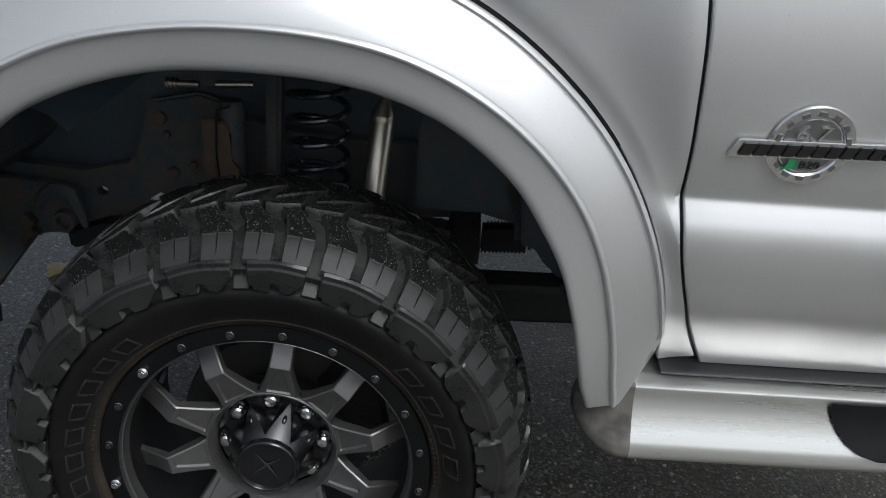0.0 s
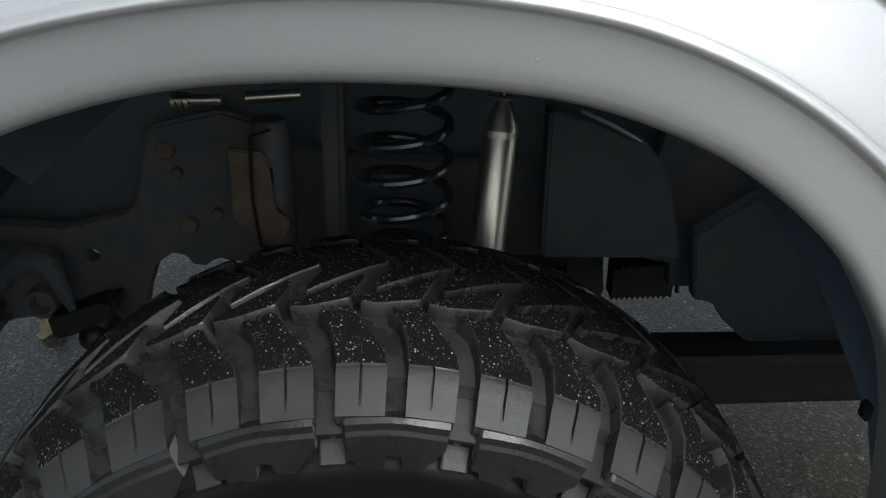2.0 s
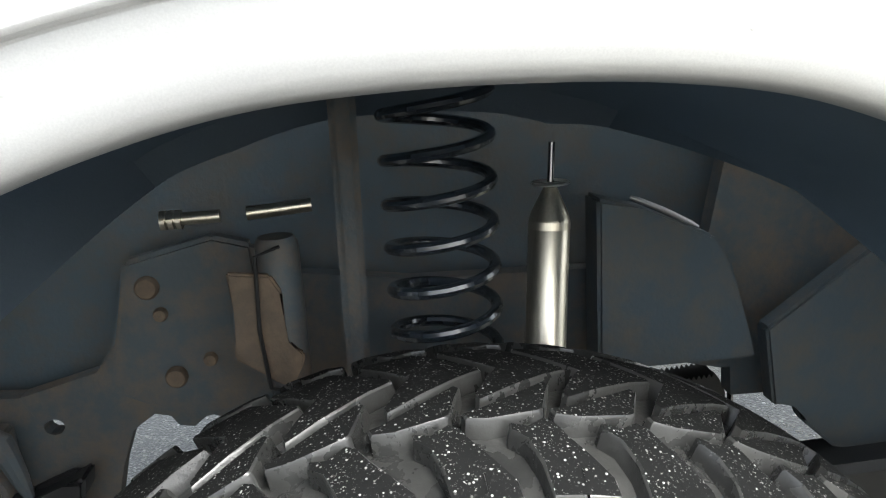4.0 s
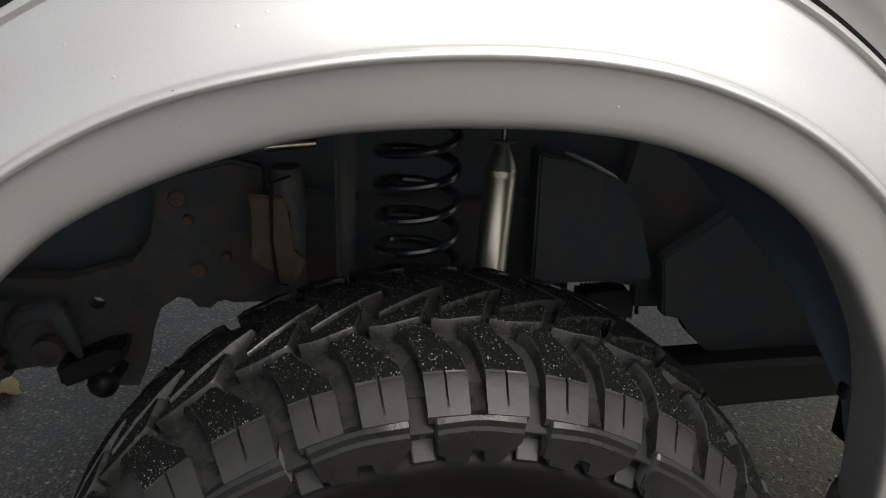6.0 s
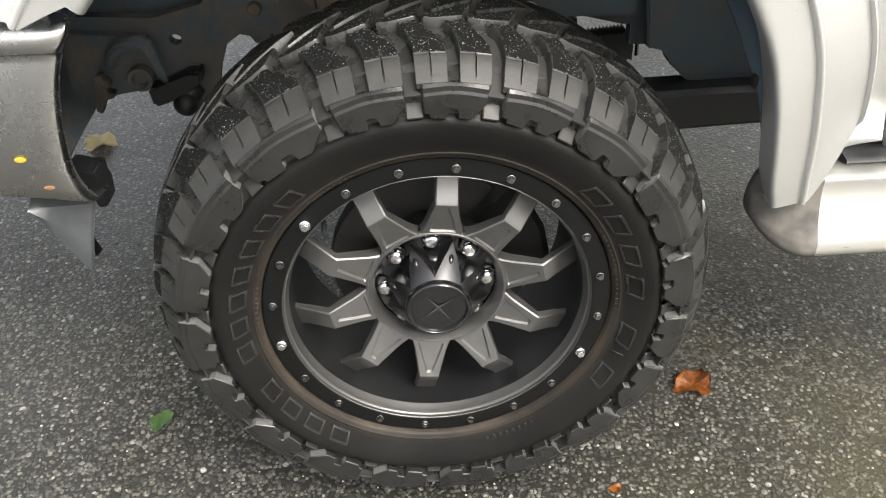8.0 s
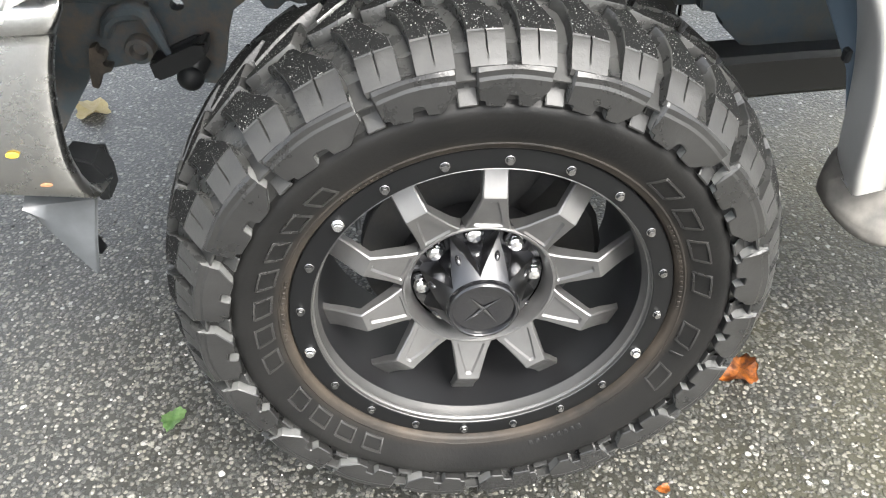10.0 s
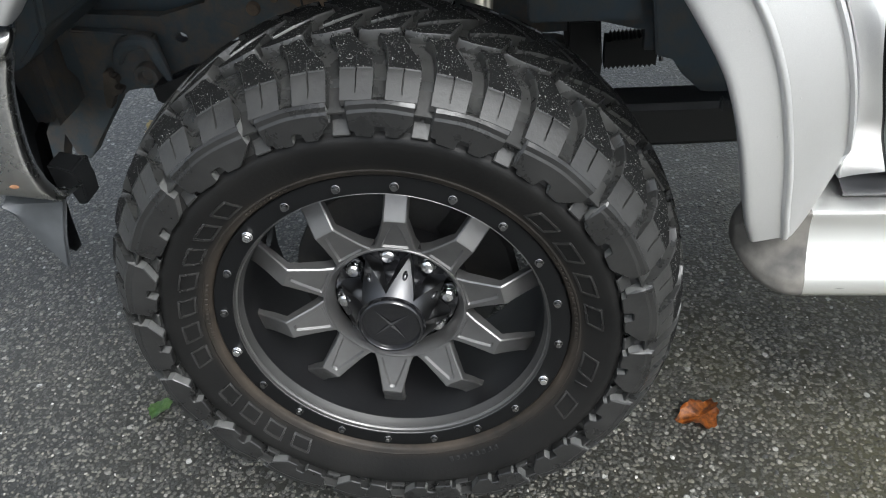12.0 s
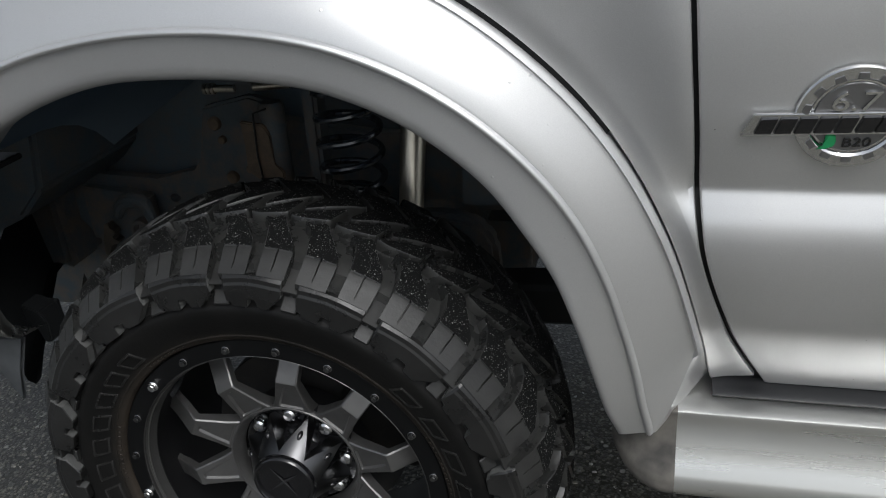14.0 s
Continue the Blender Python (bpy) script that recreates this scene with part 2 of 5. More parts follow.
to(snt, mix(snt, grey_ramp(snt, noise_tex(snt, 12, 4, 0.6, (30, 30, 1)), [(0.3, 0), (0.8, 0.6)]), (0.66, 0.61, 0.51), (0.42, 0.38, 0.3)), sb, "Base Color")
ALU, ant, ab = mat("board_metal", (0.72, 0.72, 0.7), 0.28, 0.9)
to(ant, grey_ramp(ant, noise_tex(ant, 40, 4, 0.5, (0.06, 1, 1)), [(0.3, 0.24), (0.75, 0.36)]), ab, "Roughness")
CAPGREY, cnt, cb = mat("faded_plastic", (0.13, 0.12, 0.11), 0.7)
to(cnt, mix(cnt, grey_ramp(cnt, noise_tex(cnt, 20, 5), [(0.3, 0), (0.7, 1)]), (0.055, 0.052, 0.048), (0.17, 0.157, 0.137)), cb, "Base Color")
# base also lifted blue-grey for the haze, beneath the rust patches
CHASSIS = dark_metal("hazed_chassis_paint", (0.064, 0.080, 0.091), (0.150, 0.108, 0.072), 0.7)
BOLTSTEEL, _, _ = mat("bolt_steel", (0.24, 0.24, 0.24), 0.2, 1.0)
TAN = dark_metal("tan_rust_steel", (0.050, 0.046, 0.041), (0.125, 0.10, 0.075), 0.8, 0.75)
RUST = dark_metal("rusty_steel", (0.105, 0.082, 0.062), (0.21, 0.145, 0.092), 0.9, 0.8)
SPRING, _, _ = mat("spring_black", (0.018, 0.024, 0.032), 0.24, 0, 0.7, 0.05)
SILL, _, _ = mat("matte_sill_plastic", (0.022, 0.0225, 0.024), 0.36, 0, 0, 0.1, 0.45)
GLASSLAMP, _, _ = mat("amber_lens", (0.75, 0.22, 0.02), 0.12, 0, 0.5, 0.05)
GREEN, _, _ = mat("green_enamel", (0.02, 0.3, 0.1), 0.25, 0, 0.4)
YELLOW, _, _ = mat("yellow_paint_spot", (0.48, 0.33, 0.035), 0.6)
VALANCE, vnt, vb = mat("grey_valance", (0.12, 0.128, 0.135), 0.32, 0.0, 0.3, 0.1)
to(vnt, mix(vnt, grey_ramp(vnt, noise_tex(vnt, 14, 5), [(0.35, 0), (0.7, 1)]), (0.075, 0.08, 0.085), (0.035, 0.038, 0.041)), vb, "Base Color")
BRONZE, _, _ = mat("rust_spot", (0.24, 0.12, 0.06), 0.7)
ASPHALT = asphalt()


# ---------------------------------------------------------------- mesh helpers
AXLE = 0.462


def W(r, a, y):
    """A place on the wheel: radius, degrees clockwise from the top, depth."""
    return Vector((r * math.sin(radians(a)), y, AXLE + r * math.cos(radians(a))))


def lerp(a, b, t):
    return a + (b - a) * t


def table(rows, x):
    if x <= rows[0][0]:
        return rows[0][1]
    for (x0, v0), (x1, v1) in zip(rows, rows[1:]):
        if x <= x1:
            return lerp(v0, v1, (x - x0) / (x1 - x0))
    return rows[-1][1]


def smooth_table(rows):
    """Catmull-Rom through the rows."""
    xs, vs = [r[0] for r in rows], [r[1] for r in rows]

    def f(x):
        if x <= xs[0]:
            return vs[0]
        if x >= xs[-1]:
            return vs[-1]
        i = max(k for k in range(len(xs) - 1) if xs[k] <= x)
        t = (x - xs[i]) / (xs[i + 1] - xs[i])
        d = lambda k: (vs[min(k + 1, len(vs) - 1)] - vs[max(k - 1, 0)]) / (xs[min(k + 1, len(xs) - 1)] - xs[max(k - 1, 0)])
        h = xs[i + 1] - xs[i]
        a, b = d(i) * h, d(i + 1) * h
        return (2 * t**3 - 3 * t**2 + 1) * vs[i] + (t**3 - 2 * t**2 + t) * a + (-2 * t**3 + 3 * t**2) * vs[i + 1] + (t**3 - t**2) * b

    return f


def mesh_of(bm, name, mats, smooth=True, sharp=35):
    bmesh.ops.recalc_face_normals(bm, faces=bm.faces)
    for f in bm.faces:
        f.smooth = smooth
    if smooth:
        lim = radians(sharp)
        for e in bm.edges:
            if len(e.link_faces) == 2 and e.calc_face_angle(0) > lim:
                e.smooth = False
    me = bpy.data.meshes.new(name)
    bm.to_mesh(me)
    bm.free()
    for m in mats if isinstance(mats, (list, tuple)) else [mats]:
        me.materials.append(m)
    return me


def part(name, bm, material, parent, label="", smooth=True, sharp=35):
    me = bm if isinstance(bm, bpy.types.Mesh) else mesh_of(bm, name, material, smooth, sharp)
    ob = new(name, me)
    ob.parent = parent
    if label:
        tagged(ob, label)
    return ob


def grid(points, close_u=False, close_v=False, bm=None, slot=0):
    """A sheet through a list of rows of points."""
    bm = bm or bmesh.new()
    vs = [[bm.verts.new(p) for p in row] for row in points]
    nu, nv = len(vs), len(vs[0])
    for i in range(nu if close_u else nu - 1):
        for j in range(nv if close_v else nv - 1):
            f = bm.faces.new((vs[i][j], vs[(i + 1) % nu][j], vs[(i + 1) % nu][(j + 1) % nv], vs[i][(j + 1) % nv]))
            f.material_index = slot
    return bm


def lathe(profile, n=96, bm=None, slots=None, centre=(0, 0, AXLE)):
    """Turns a profile of (radius, y) round the wheel's axis."""
    bm = bm or bmesh.new()
    rows = []
    for k in range(n):
        a = 2 * math.pi * k / n
        rows.append([bm.verts.new((centre[0] + r * math.sin(a), centre[1] + y, centre[2] + r * math.cos(a))) for r, y in profile])
    for k in range(n):
        for j in range(len(profile) - 1):
            f = bm.faces.new((rows[k][j], rows[(k + 1) % n][j], rows[(k + 1) % n][j + 1], rows[k][j + 1]))
            if slots:
                f.material_index = slots[j]
    return bm


def prism(poly, depth, bm=None, bevel=0.0):
    """Extrudes a polygon of points by the vector depth."""
    bm = bm or bmesh.new()
    d = Vector(depth)
    a = [bm.verts.new(p) for p in poly]
    b = [bm.verts.new(Vector(p) + d) for p in poly]
    made = [bm.faces.new(a), bm.faces.new(list(reversed(b)))]
    n = len(a)
    for i in range(n):
        made.append(bm.faces.new((a[i], b[i], b[(i + 1) % n], a[(i + 1) % n])))
    if bevel:
        edges = list({e for f in made for e in f.edges})
        bmesh.ops.bevel(bm, geom=edges, offset=bevel, segments=2, affect="EDGES", clamp_overlap=True)
    return bm


def box(x0, x1, y0, y1, z0, z1, bevel=0.004, bm=None):
    return prism([(x0, y0, z0), (x1, y0, z0), (x1, y0, z1), (x0, y0, z1)], (0, y1 - y0, 0), bm, bevel)


def tube(path, radius, n=12, bm=None, caps=True):
    """A round bar along a list of points; radius is a number or a list."""
    bm = bm or bmesh.new()
    pts = [Vector(p) for p in path]
    rad = radius if isinstance(radius, (list, tuple)) else [radius] * len(pts)
    rows, side = [], None
    for i, p in enumerate(pts):
        d = (pts[min(i + 1, len(pts) - 1)] - pts[max(i - 1, 0)]).normalized()
        if side is None:
            side = d.orthogonal().normalized()
        side = (side - d * side.dot(d)).normalized()
        up = d.cross(side)
        rows.append([bm.verts.new(p + rad[i] * (math.cos(2 * math.pi * k / n) * side + math.sin(2 * math.pi * k / n) * up)) for k in range(n)])
    for a, b in zip(rows, rows[1:]):
        for k in range(n):
            bm.faces.new((a[k], a[(k + 1) % n], b[(k + 1) % n], b[k]))
    if caps:
        bm.faces.new(rows[0])
        bm.faces.new(list(reversed(rows[-1])))
    return bm


def thing(name, label, category, group="", kind=""):
    return tagged(new(name), label, category, group, kind)


# ---------------------------------------------------------------- ground
def build_ground():
    bm = bmesh.new()
    s = 400.0
    bm.faces.new([bm.verts.new(p) for p in ((-s, -s, 0), (s, -s, 0), (s, s, 0), (-s, s, 0))])
    g = new("ground", mesh_of(bm, "ground", ASPHALT, False))
    tagged(g, "wet dark grey asphalt with worn pale aggregate", "ground", kind="structure")


build_ground()

# ---------------------------------------------------------------- the truck
truck = thing("pickup_truck", "silver pickup truck with a lifted front axle, parked on wet asphalt", "truck")

OPEN = smooth_table([(-45, 0.641), (-40, 0.647), (-36, 0.655), (-32, 0.663), (-28, 0.670), (-22, 0.673), (-16, 0.674), (-10, 0.674), (-4, 0.671), (2, 0.670), (8, 0.672), (14, 0.674), (22, 0.670), (28, 0.660), (34, 0.646), (40, 0.625), (47, 0.603), (54, 0.577), (62, 0.553), (70, 0.540), (75.5, 0.543)])
CREASE = smooth_table([(-45, 0.698), (-40, 0.710), (-30, 0.730), (-20, 0.739), (-10, 0.737), (0, 0.736), (13, 0.739), (18, 0.737), (23, 0.732), (29, 0.722), (36, 0.706), (43, 0.685), (50, 0.658), (58, 0.627), (69, 0.597), (75.5, 0.590)])
OUTER = smooth_table([(-52, 0.775), (-42, 0.793), (-30, 0.825), (-20, 0.840), (-10, 0.843), (0, 0.843), (10, 0.842), (20, 0.831), (30, 0.809), (40, 0.782), (50, 0.748), (60, 0.713), (70, 0.688), (75.5, 0.683)])
SIDE = smooth_table([(0.60, 0.138), (0.64, 0.1125), (0.662, 0.0990), (0.70, 0.0775), (0.738, 0.0567), (0.80, 0.022), (0.87, -0.001), (0.905, -0.0085), (0.930, -0.0105), (0.950, -0.0080), (0.970, -0.0012), (0.985, 0.0046), (0.9905, 0.0066), (0.9925, 0.0068), (0.996, 0.0062), (1.03, -0.006), (1.1, -0.024), (1.22, -0.038), (1.35, -0.03), (1.6, 0.01)])
Y_OPEN = smooth_table([(-45, -0.043), (0, -0.049), (20, -0.049), (40, -0.035), (54, -0.02), (68, 0.01), (75.5, 0.032)])
Y_CREASE = smooth_table([(-45, -0.050), (0, -0.056), (18, -0.055), (30, -0.047), (40, -0.037), (50, -0.025), (58, -0.010), (69, 0.014), (75.5, 0.030)])
Y_OUTER = smooth_table([(-52, 0.01), (0, -0.006), (30, -0.010), (37, -0.009), (44, -0.009), (50, -0.007), (57, 0.004), (65, 0.032), (69, 0.054), (75, 0.086)])
GAP = smooth_table([(0.60, 0.757), (0.64, 0.735), (0.66, 0.724), (0.69, 0.708), (0.72, 0.692), (0.762, 0.671), (0.80, 0.656), (0.857, 0.635), (0.91, 0.619), (0.955, 0.611), (1.0, 0.606), (1.06, 0.601), (1.159, 0.591), (1.22, 0.585), (1.30, 0.575), (1.5, 0.555)])
FENDER_LOW = 0.968
END = 75.5


def start_angle(f):
    a = -45.0
    for _ in range(20):
        a = -math.degrees(math.acos(min(1, (FENDER_LOW - AXLE) / f(a))))
    return a


A_OPEN, A_CREASE, A_OUTER = start_angle(OPEN), start_angle(CREASE), start_angle(OUTER)


def build_flare():
    n = 150
    rows = []
    for i in range(n + 1):
        s = i / n
        ao, ac, au = lerp(A_OPEN, END, s), lerp(A_CREASE, END, s), lerp(A_OUTER, END - 2.5, s)
        o, c, u = OPEN(ao), CREASE(ac), OUTER(au)
        yo, yc = Y_OPEN(ao), Y_CREASE(ac)
        yu = Y_OUTER(au) + max(0.0, au - 65.5) * 0.0058
        # below a slanting edge the outer band folds back towards the rear
        f, yf = 0.95, lerp(yc, yu, 0.93)
        if au > 65:
            k = (au - 65) / (END - 2.5 - 65)
            f = lerp(0.95, 0.02, k)
            yf = lerp(yc, 0.032 + (au - 65) * 0.0004, f)

        def band(t, y):
            return W(lerp(c + 0.009, u - 0.008, t), lerp(ac, au, t), y)

        q = table([(15, 1.0), (50, 0.4)], ao)

        def lip(t):
            return W(lerp(o + 0.024 * q, c - 0.0065, t), lerp(ao, ac, t), lerp(yo, yc + 0.0004, t))

        rows.append([
            W(o + 0.016, ao, yo + 0.085), W(o + 0.008, ao, yo + 0.055), W(o + 0.005 * q, ao, yo + 0.036 * q), W(o + 0.004 * q, ao, yo + 0.023 * q), W(o + 0.005 * q, ao, yo + 0.013 * q), W(o + 0.009 * q, ao, yo + 0.006 * q), W(o + 0.016 * q, ao, yo + 0.002 * q), lip(0.0), lip(0.12), lip(0.5), lip(0.88), lip(1.0), W(c - 0.0050, ac, yc - 0.0004), W(c - 0.0034, ac, yc - 0.0056), W(c - 0.0010, ac, yc - 0.0076), W(c + 0.0018, ac, yc - 0.0074), W(c + 0.0042, ac, yc - 0.0046), W(c + 0.0062, ac, yc - 0.0016),
            band(0.0, yc - 0.0012), band(f * 0.33, lerp(yc, yf, 0.29)), band(f * 0.66, lerp(yc, yf, 0.62)), band(f * 0.97, lerp(yc, yf, 0.975)), band(f, yf), band(lerp(f, 1, 0.5), lerp(yf, yu - 0.008, 0.5)), band(1.0, yu - 0.008), W(u - 0.004, au, yu - 0.004), W(u - 0.0015, au, yu + 0.002), W(u - 0.0015, au, yu + 0.03),
        ])
    bm = grid(rows)
    bm.verts.index_update()
    columns = len(rows[0])
    for e in bm.edges:
        p, s = e.verts[0].index % columns, e.verts[1].index % columns
        if p == s and p in (11, 12, 13, 16, 17, 22):
            e.smooth = False
    # turned-under lower end
    last = rows[-1]
    lowrow = [p + Vector((0, 0.03, 0.004)) for p in last]
    grid([last, lowrow], bm=bm)
    bmesh.ops.remove_doubles(bm, verts=bm.verts, dist=0.0004)
    flare = part("fender_flare", bm, PAINT, truck, "silver moulded wheel arch flare with a double crease line", sharp=50)
    p = W(0.579, 53.6, 0.058)
    part("clip", box(p.x - 0.004, p.x + 0.004, p.y - 0.007, p.y + 0.007, p.z - 0.009, p.z + 0.009, 0.002), BLACK, flare, "small black push clip")


def boundary(a):
    """Where a ray from the axle at angle a leaves the fender."""
    d = Vector((math.sin(radians(a)), math.cos(radians(a))))
    best = 9.0
    if d.y > 0:
        best = min(best, (1.5 - AXLE) / d.y)
    if d.x < 0:
        best = min(best, -1.02 / d.x)
    if d.x > 0:
        lo, hi = 0.3, 1.6
        for _ in range(40):
            m = (lo + hi) / 2
            lo, hi = (m, hi) if m * d.x < GAP(AXLE + m * d.y) - 0.0032 else (lo, m)
        best = min(best, lo)
    return best


def build_fender():
    n, k = 170, 22
    rows = []
    for i in range(n + 1):
        s = i / n
        a = lerp(A_OUTER, END - 2.5, s)
        r0 = OUTER(a) + table([(35, 0.003), (52, 0.0012), (62, -0.0008)], a)
        if s < 1e-6:
            end = Vector((-1.02, 0, FENDER_LOW))
        else:
            r1 = max(boundary(a), r0 + 0.004)
            end = W(r1, a, 0)
        p0 = W(r0, a, 0)
        y0 = lerp(Y_OUTER(a) + 0.003, SIDE(p0.z) + 0.001, min(1.0, max(0.0, (a - 57) / 8)))
        roll = table([(40, 0.007), (56, 0.0)], a)
        row = [Vector((p0.x, y0 + 0.03 + roll, p0.z)), Vector((p0.x, y0 + 0.003 + roll, p0.z))]
        for j in range(k + 1):
            size = max((end - p0).length, 0.03)
            p = p0.lerp(end, (0.002 + 0.006 * j) / size if j < 5 else lerp(0.026 / size, 1.0, (j - 4) / (k - 4)))
            away = min(1.0, (p - p0).length / min(0.26, max(0.03, (end - p0).length * 0.95)))
            away = away * away * (3 - 2 * away)
            dip = roll * max(0.0, 1 - (p - p0).length / 0.024) ** 0.7
            row.append(Vector((p.x, dip + lerp(y0, SIDE(p.z) + max(0.0, -p.x - 0.5) * 0.12, away), p.z)))
        e = row[-1]
        row += [e + Vector((0.0015, 0.004, 0)), e + Vector((0.0015, 0.03, 0))]
        rows.append(row)
    bm = grid(rows)
    first = rows[0]
    grid([first, [p + Vector((0, 0.03, 0.002)) for p in first]], bm=bm)
    part("front_fender", bm, PAINT, truck, "silver painted front fender", sharp=30)


def build_door():
    zs = [0.662 + (1.5 - 0.662) * i / 230 for i in range(231)]
    rows = []
    for z in zs:
        x0 = GAP(z) + 0.0040
        y = SIDE(z)
        row = [Vector((x0, y + 0.03, z)), Vector((x0, y + 0.004, z)), Vector((x0 + 0.002, y + 0.0008, z)), Vector((x0 + 0.006, y, z))]
        row += [Vector((lerp(x0 + 0.006, 1.75, j / 14), y, z)) for j in range(1, 15)]
        rows.append(row)
    low = [p + Vector((0, 0.004, -0.003)) for p in rows[0]]
    low2 = [p + Vector((0, 0.03, -0.003)) for p in rows[0]]
    bm = grid([low2, low] + rows)
    part("front_door", bm, PAINT, truck, "silver front door with a pressed side crease", sharp=30)
    # black strips that stand in for shade in the door gap and the fender joints
    rows = [[Vector((GAP(z) - 0.010, SIDE(z) + 0.010, z)), Vector((GAP(z) + 0.014, SIDE(z) + 0.010, z))] for z in zs]
    bm = grid([[p for p in r] for r in rows])
    bmesh.ops.solidify(bm, geom=bm.faces[:], thickness=0.006)
    part("door_gap_strip", bm, BLACK, truck, "black strip in place of shade in the door gap")
    # black strip drawn as the shadow line between flare and fender
    rows = []
    for i in range(81):
        a = lerp(A_OUTER, 40.0, i / 80)
        u = OUTER(a)
        y = Y_OUTER(a) + 0.010
        rows.append([W(u - 0.012, a, y), W(u + 0.012, a, y)])
    bm = grid(rows)
    bmesh.ops.solidify(bm, geom=bm.faces[:], thickness=0.004)
    part("flare_gap_strip", bm, BLACK, truck, "black strip in place of the shadow line along the flare")


build_flare()
build_fender()
build_door()


def build_sill():
    prof = [(0.30, 0.670), (0.118, 0.668), (0.108, 0.660), (0.092, 0.6535), (0.082, 0.6515), (0.078, 0.6485), (0.080, 0.645), (0.14, 0.62), (0.15, 0.58), (0.30, 0.57)]
    bm = grid([[Vector((x, y, z)) for y, z in prof] for x in (0.657, 0.70, 0.9, 1.2, 1.75)], close_v=True)
    part("sill", bm, SILL, truck, "black sill below the door")


def build_board():
    prof = [(0.15, 0.6445), (0.062, 0.6400), (0.0500, 0.6388), (0.0468, 0.6370), (0.0458, 0.634), (0.0468, 0.629), (0.0455, 0.612), (0.041, 0.595), (0.035, 0.577), (0.0275, 0.560), (0.020, 0.546), (0.0165, 0.537), (0.0160, 0.530), (0.0150, 0.5255), (0.0155, 0.518), (0.021, 0.510), (0.05, 0.503), (0.15, 0.505)]
    xs = [0.600, 0.9, 1.2, 1.5, 1.75]
    board = part("running_board", grid([[Vector((x, y, z)) for y, z in prof] for x in xs], close_v=True), ALU, truck, "polished metal running board")
    # rounded plastic end
    rows = []
    for i in range(11):
        t = i / 10
        k = math.sqrt(max(0.0, 1 - (1 - t) ** 2.2)) if t < 1 else 1.0
        k = max(k, 0.25)
        x = lerp(0.518, 0.610, t)
        rows.append([Vector((x, 0.10 + (y - 0.10) * k * 1.02, 0.575 + (z - 0.575) * k * 1.02)) for y, z in prof])
    bm = grid(rows, close_v=True)
    bm.faces.new([v for v in bm.verts][: len(prof)])
    bmesh.ops.subdivide_edges(bm, edges=bm.edges[:], cuts=1, use_grid_fill=True)
    for _ in range(2):
        bmesh.ops.smooth_vert(bm, verts=bm.verts[:], factor=0.3, use_axis_x=True, use_axis_y=True, use_axis_z=True)
    part("end_cap", bm, CAPGREY, board, "faded grey-brown plastic end cap", sharp=60)
    # rubber tread pad, with a slanting front end
    pad = []
    for i in range(22):
        row = []
        for j, (y, z) in enumerate(prof[5:12]):
            nose = 0.012 * j + 0.055 * (1 - math.sqrt(max(0.0, 1 - ((j - 2.6) / 3.7) ** 2)))
            x = 0.925 + i * 0.038
            row.append(Vector((x + nose * max(0.0, 1 - i / 6), y - 0.006, z + 0.002)))
        pad.append(row)
    bm = grid(pad)
    bmesh.ops.solidify(bm, geom=bm.faces[:], thickness=0.005)
    part("step_pad", bm, BLACK, board, "black rubber step pad")


build_sill()
build_board()


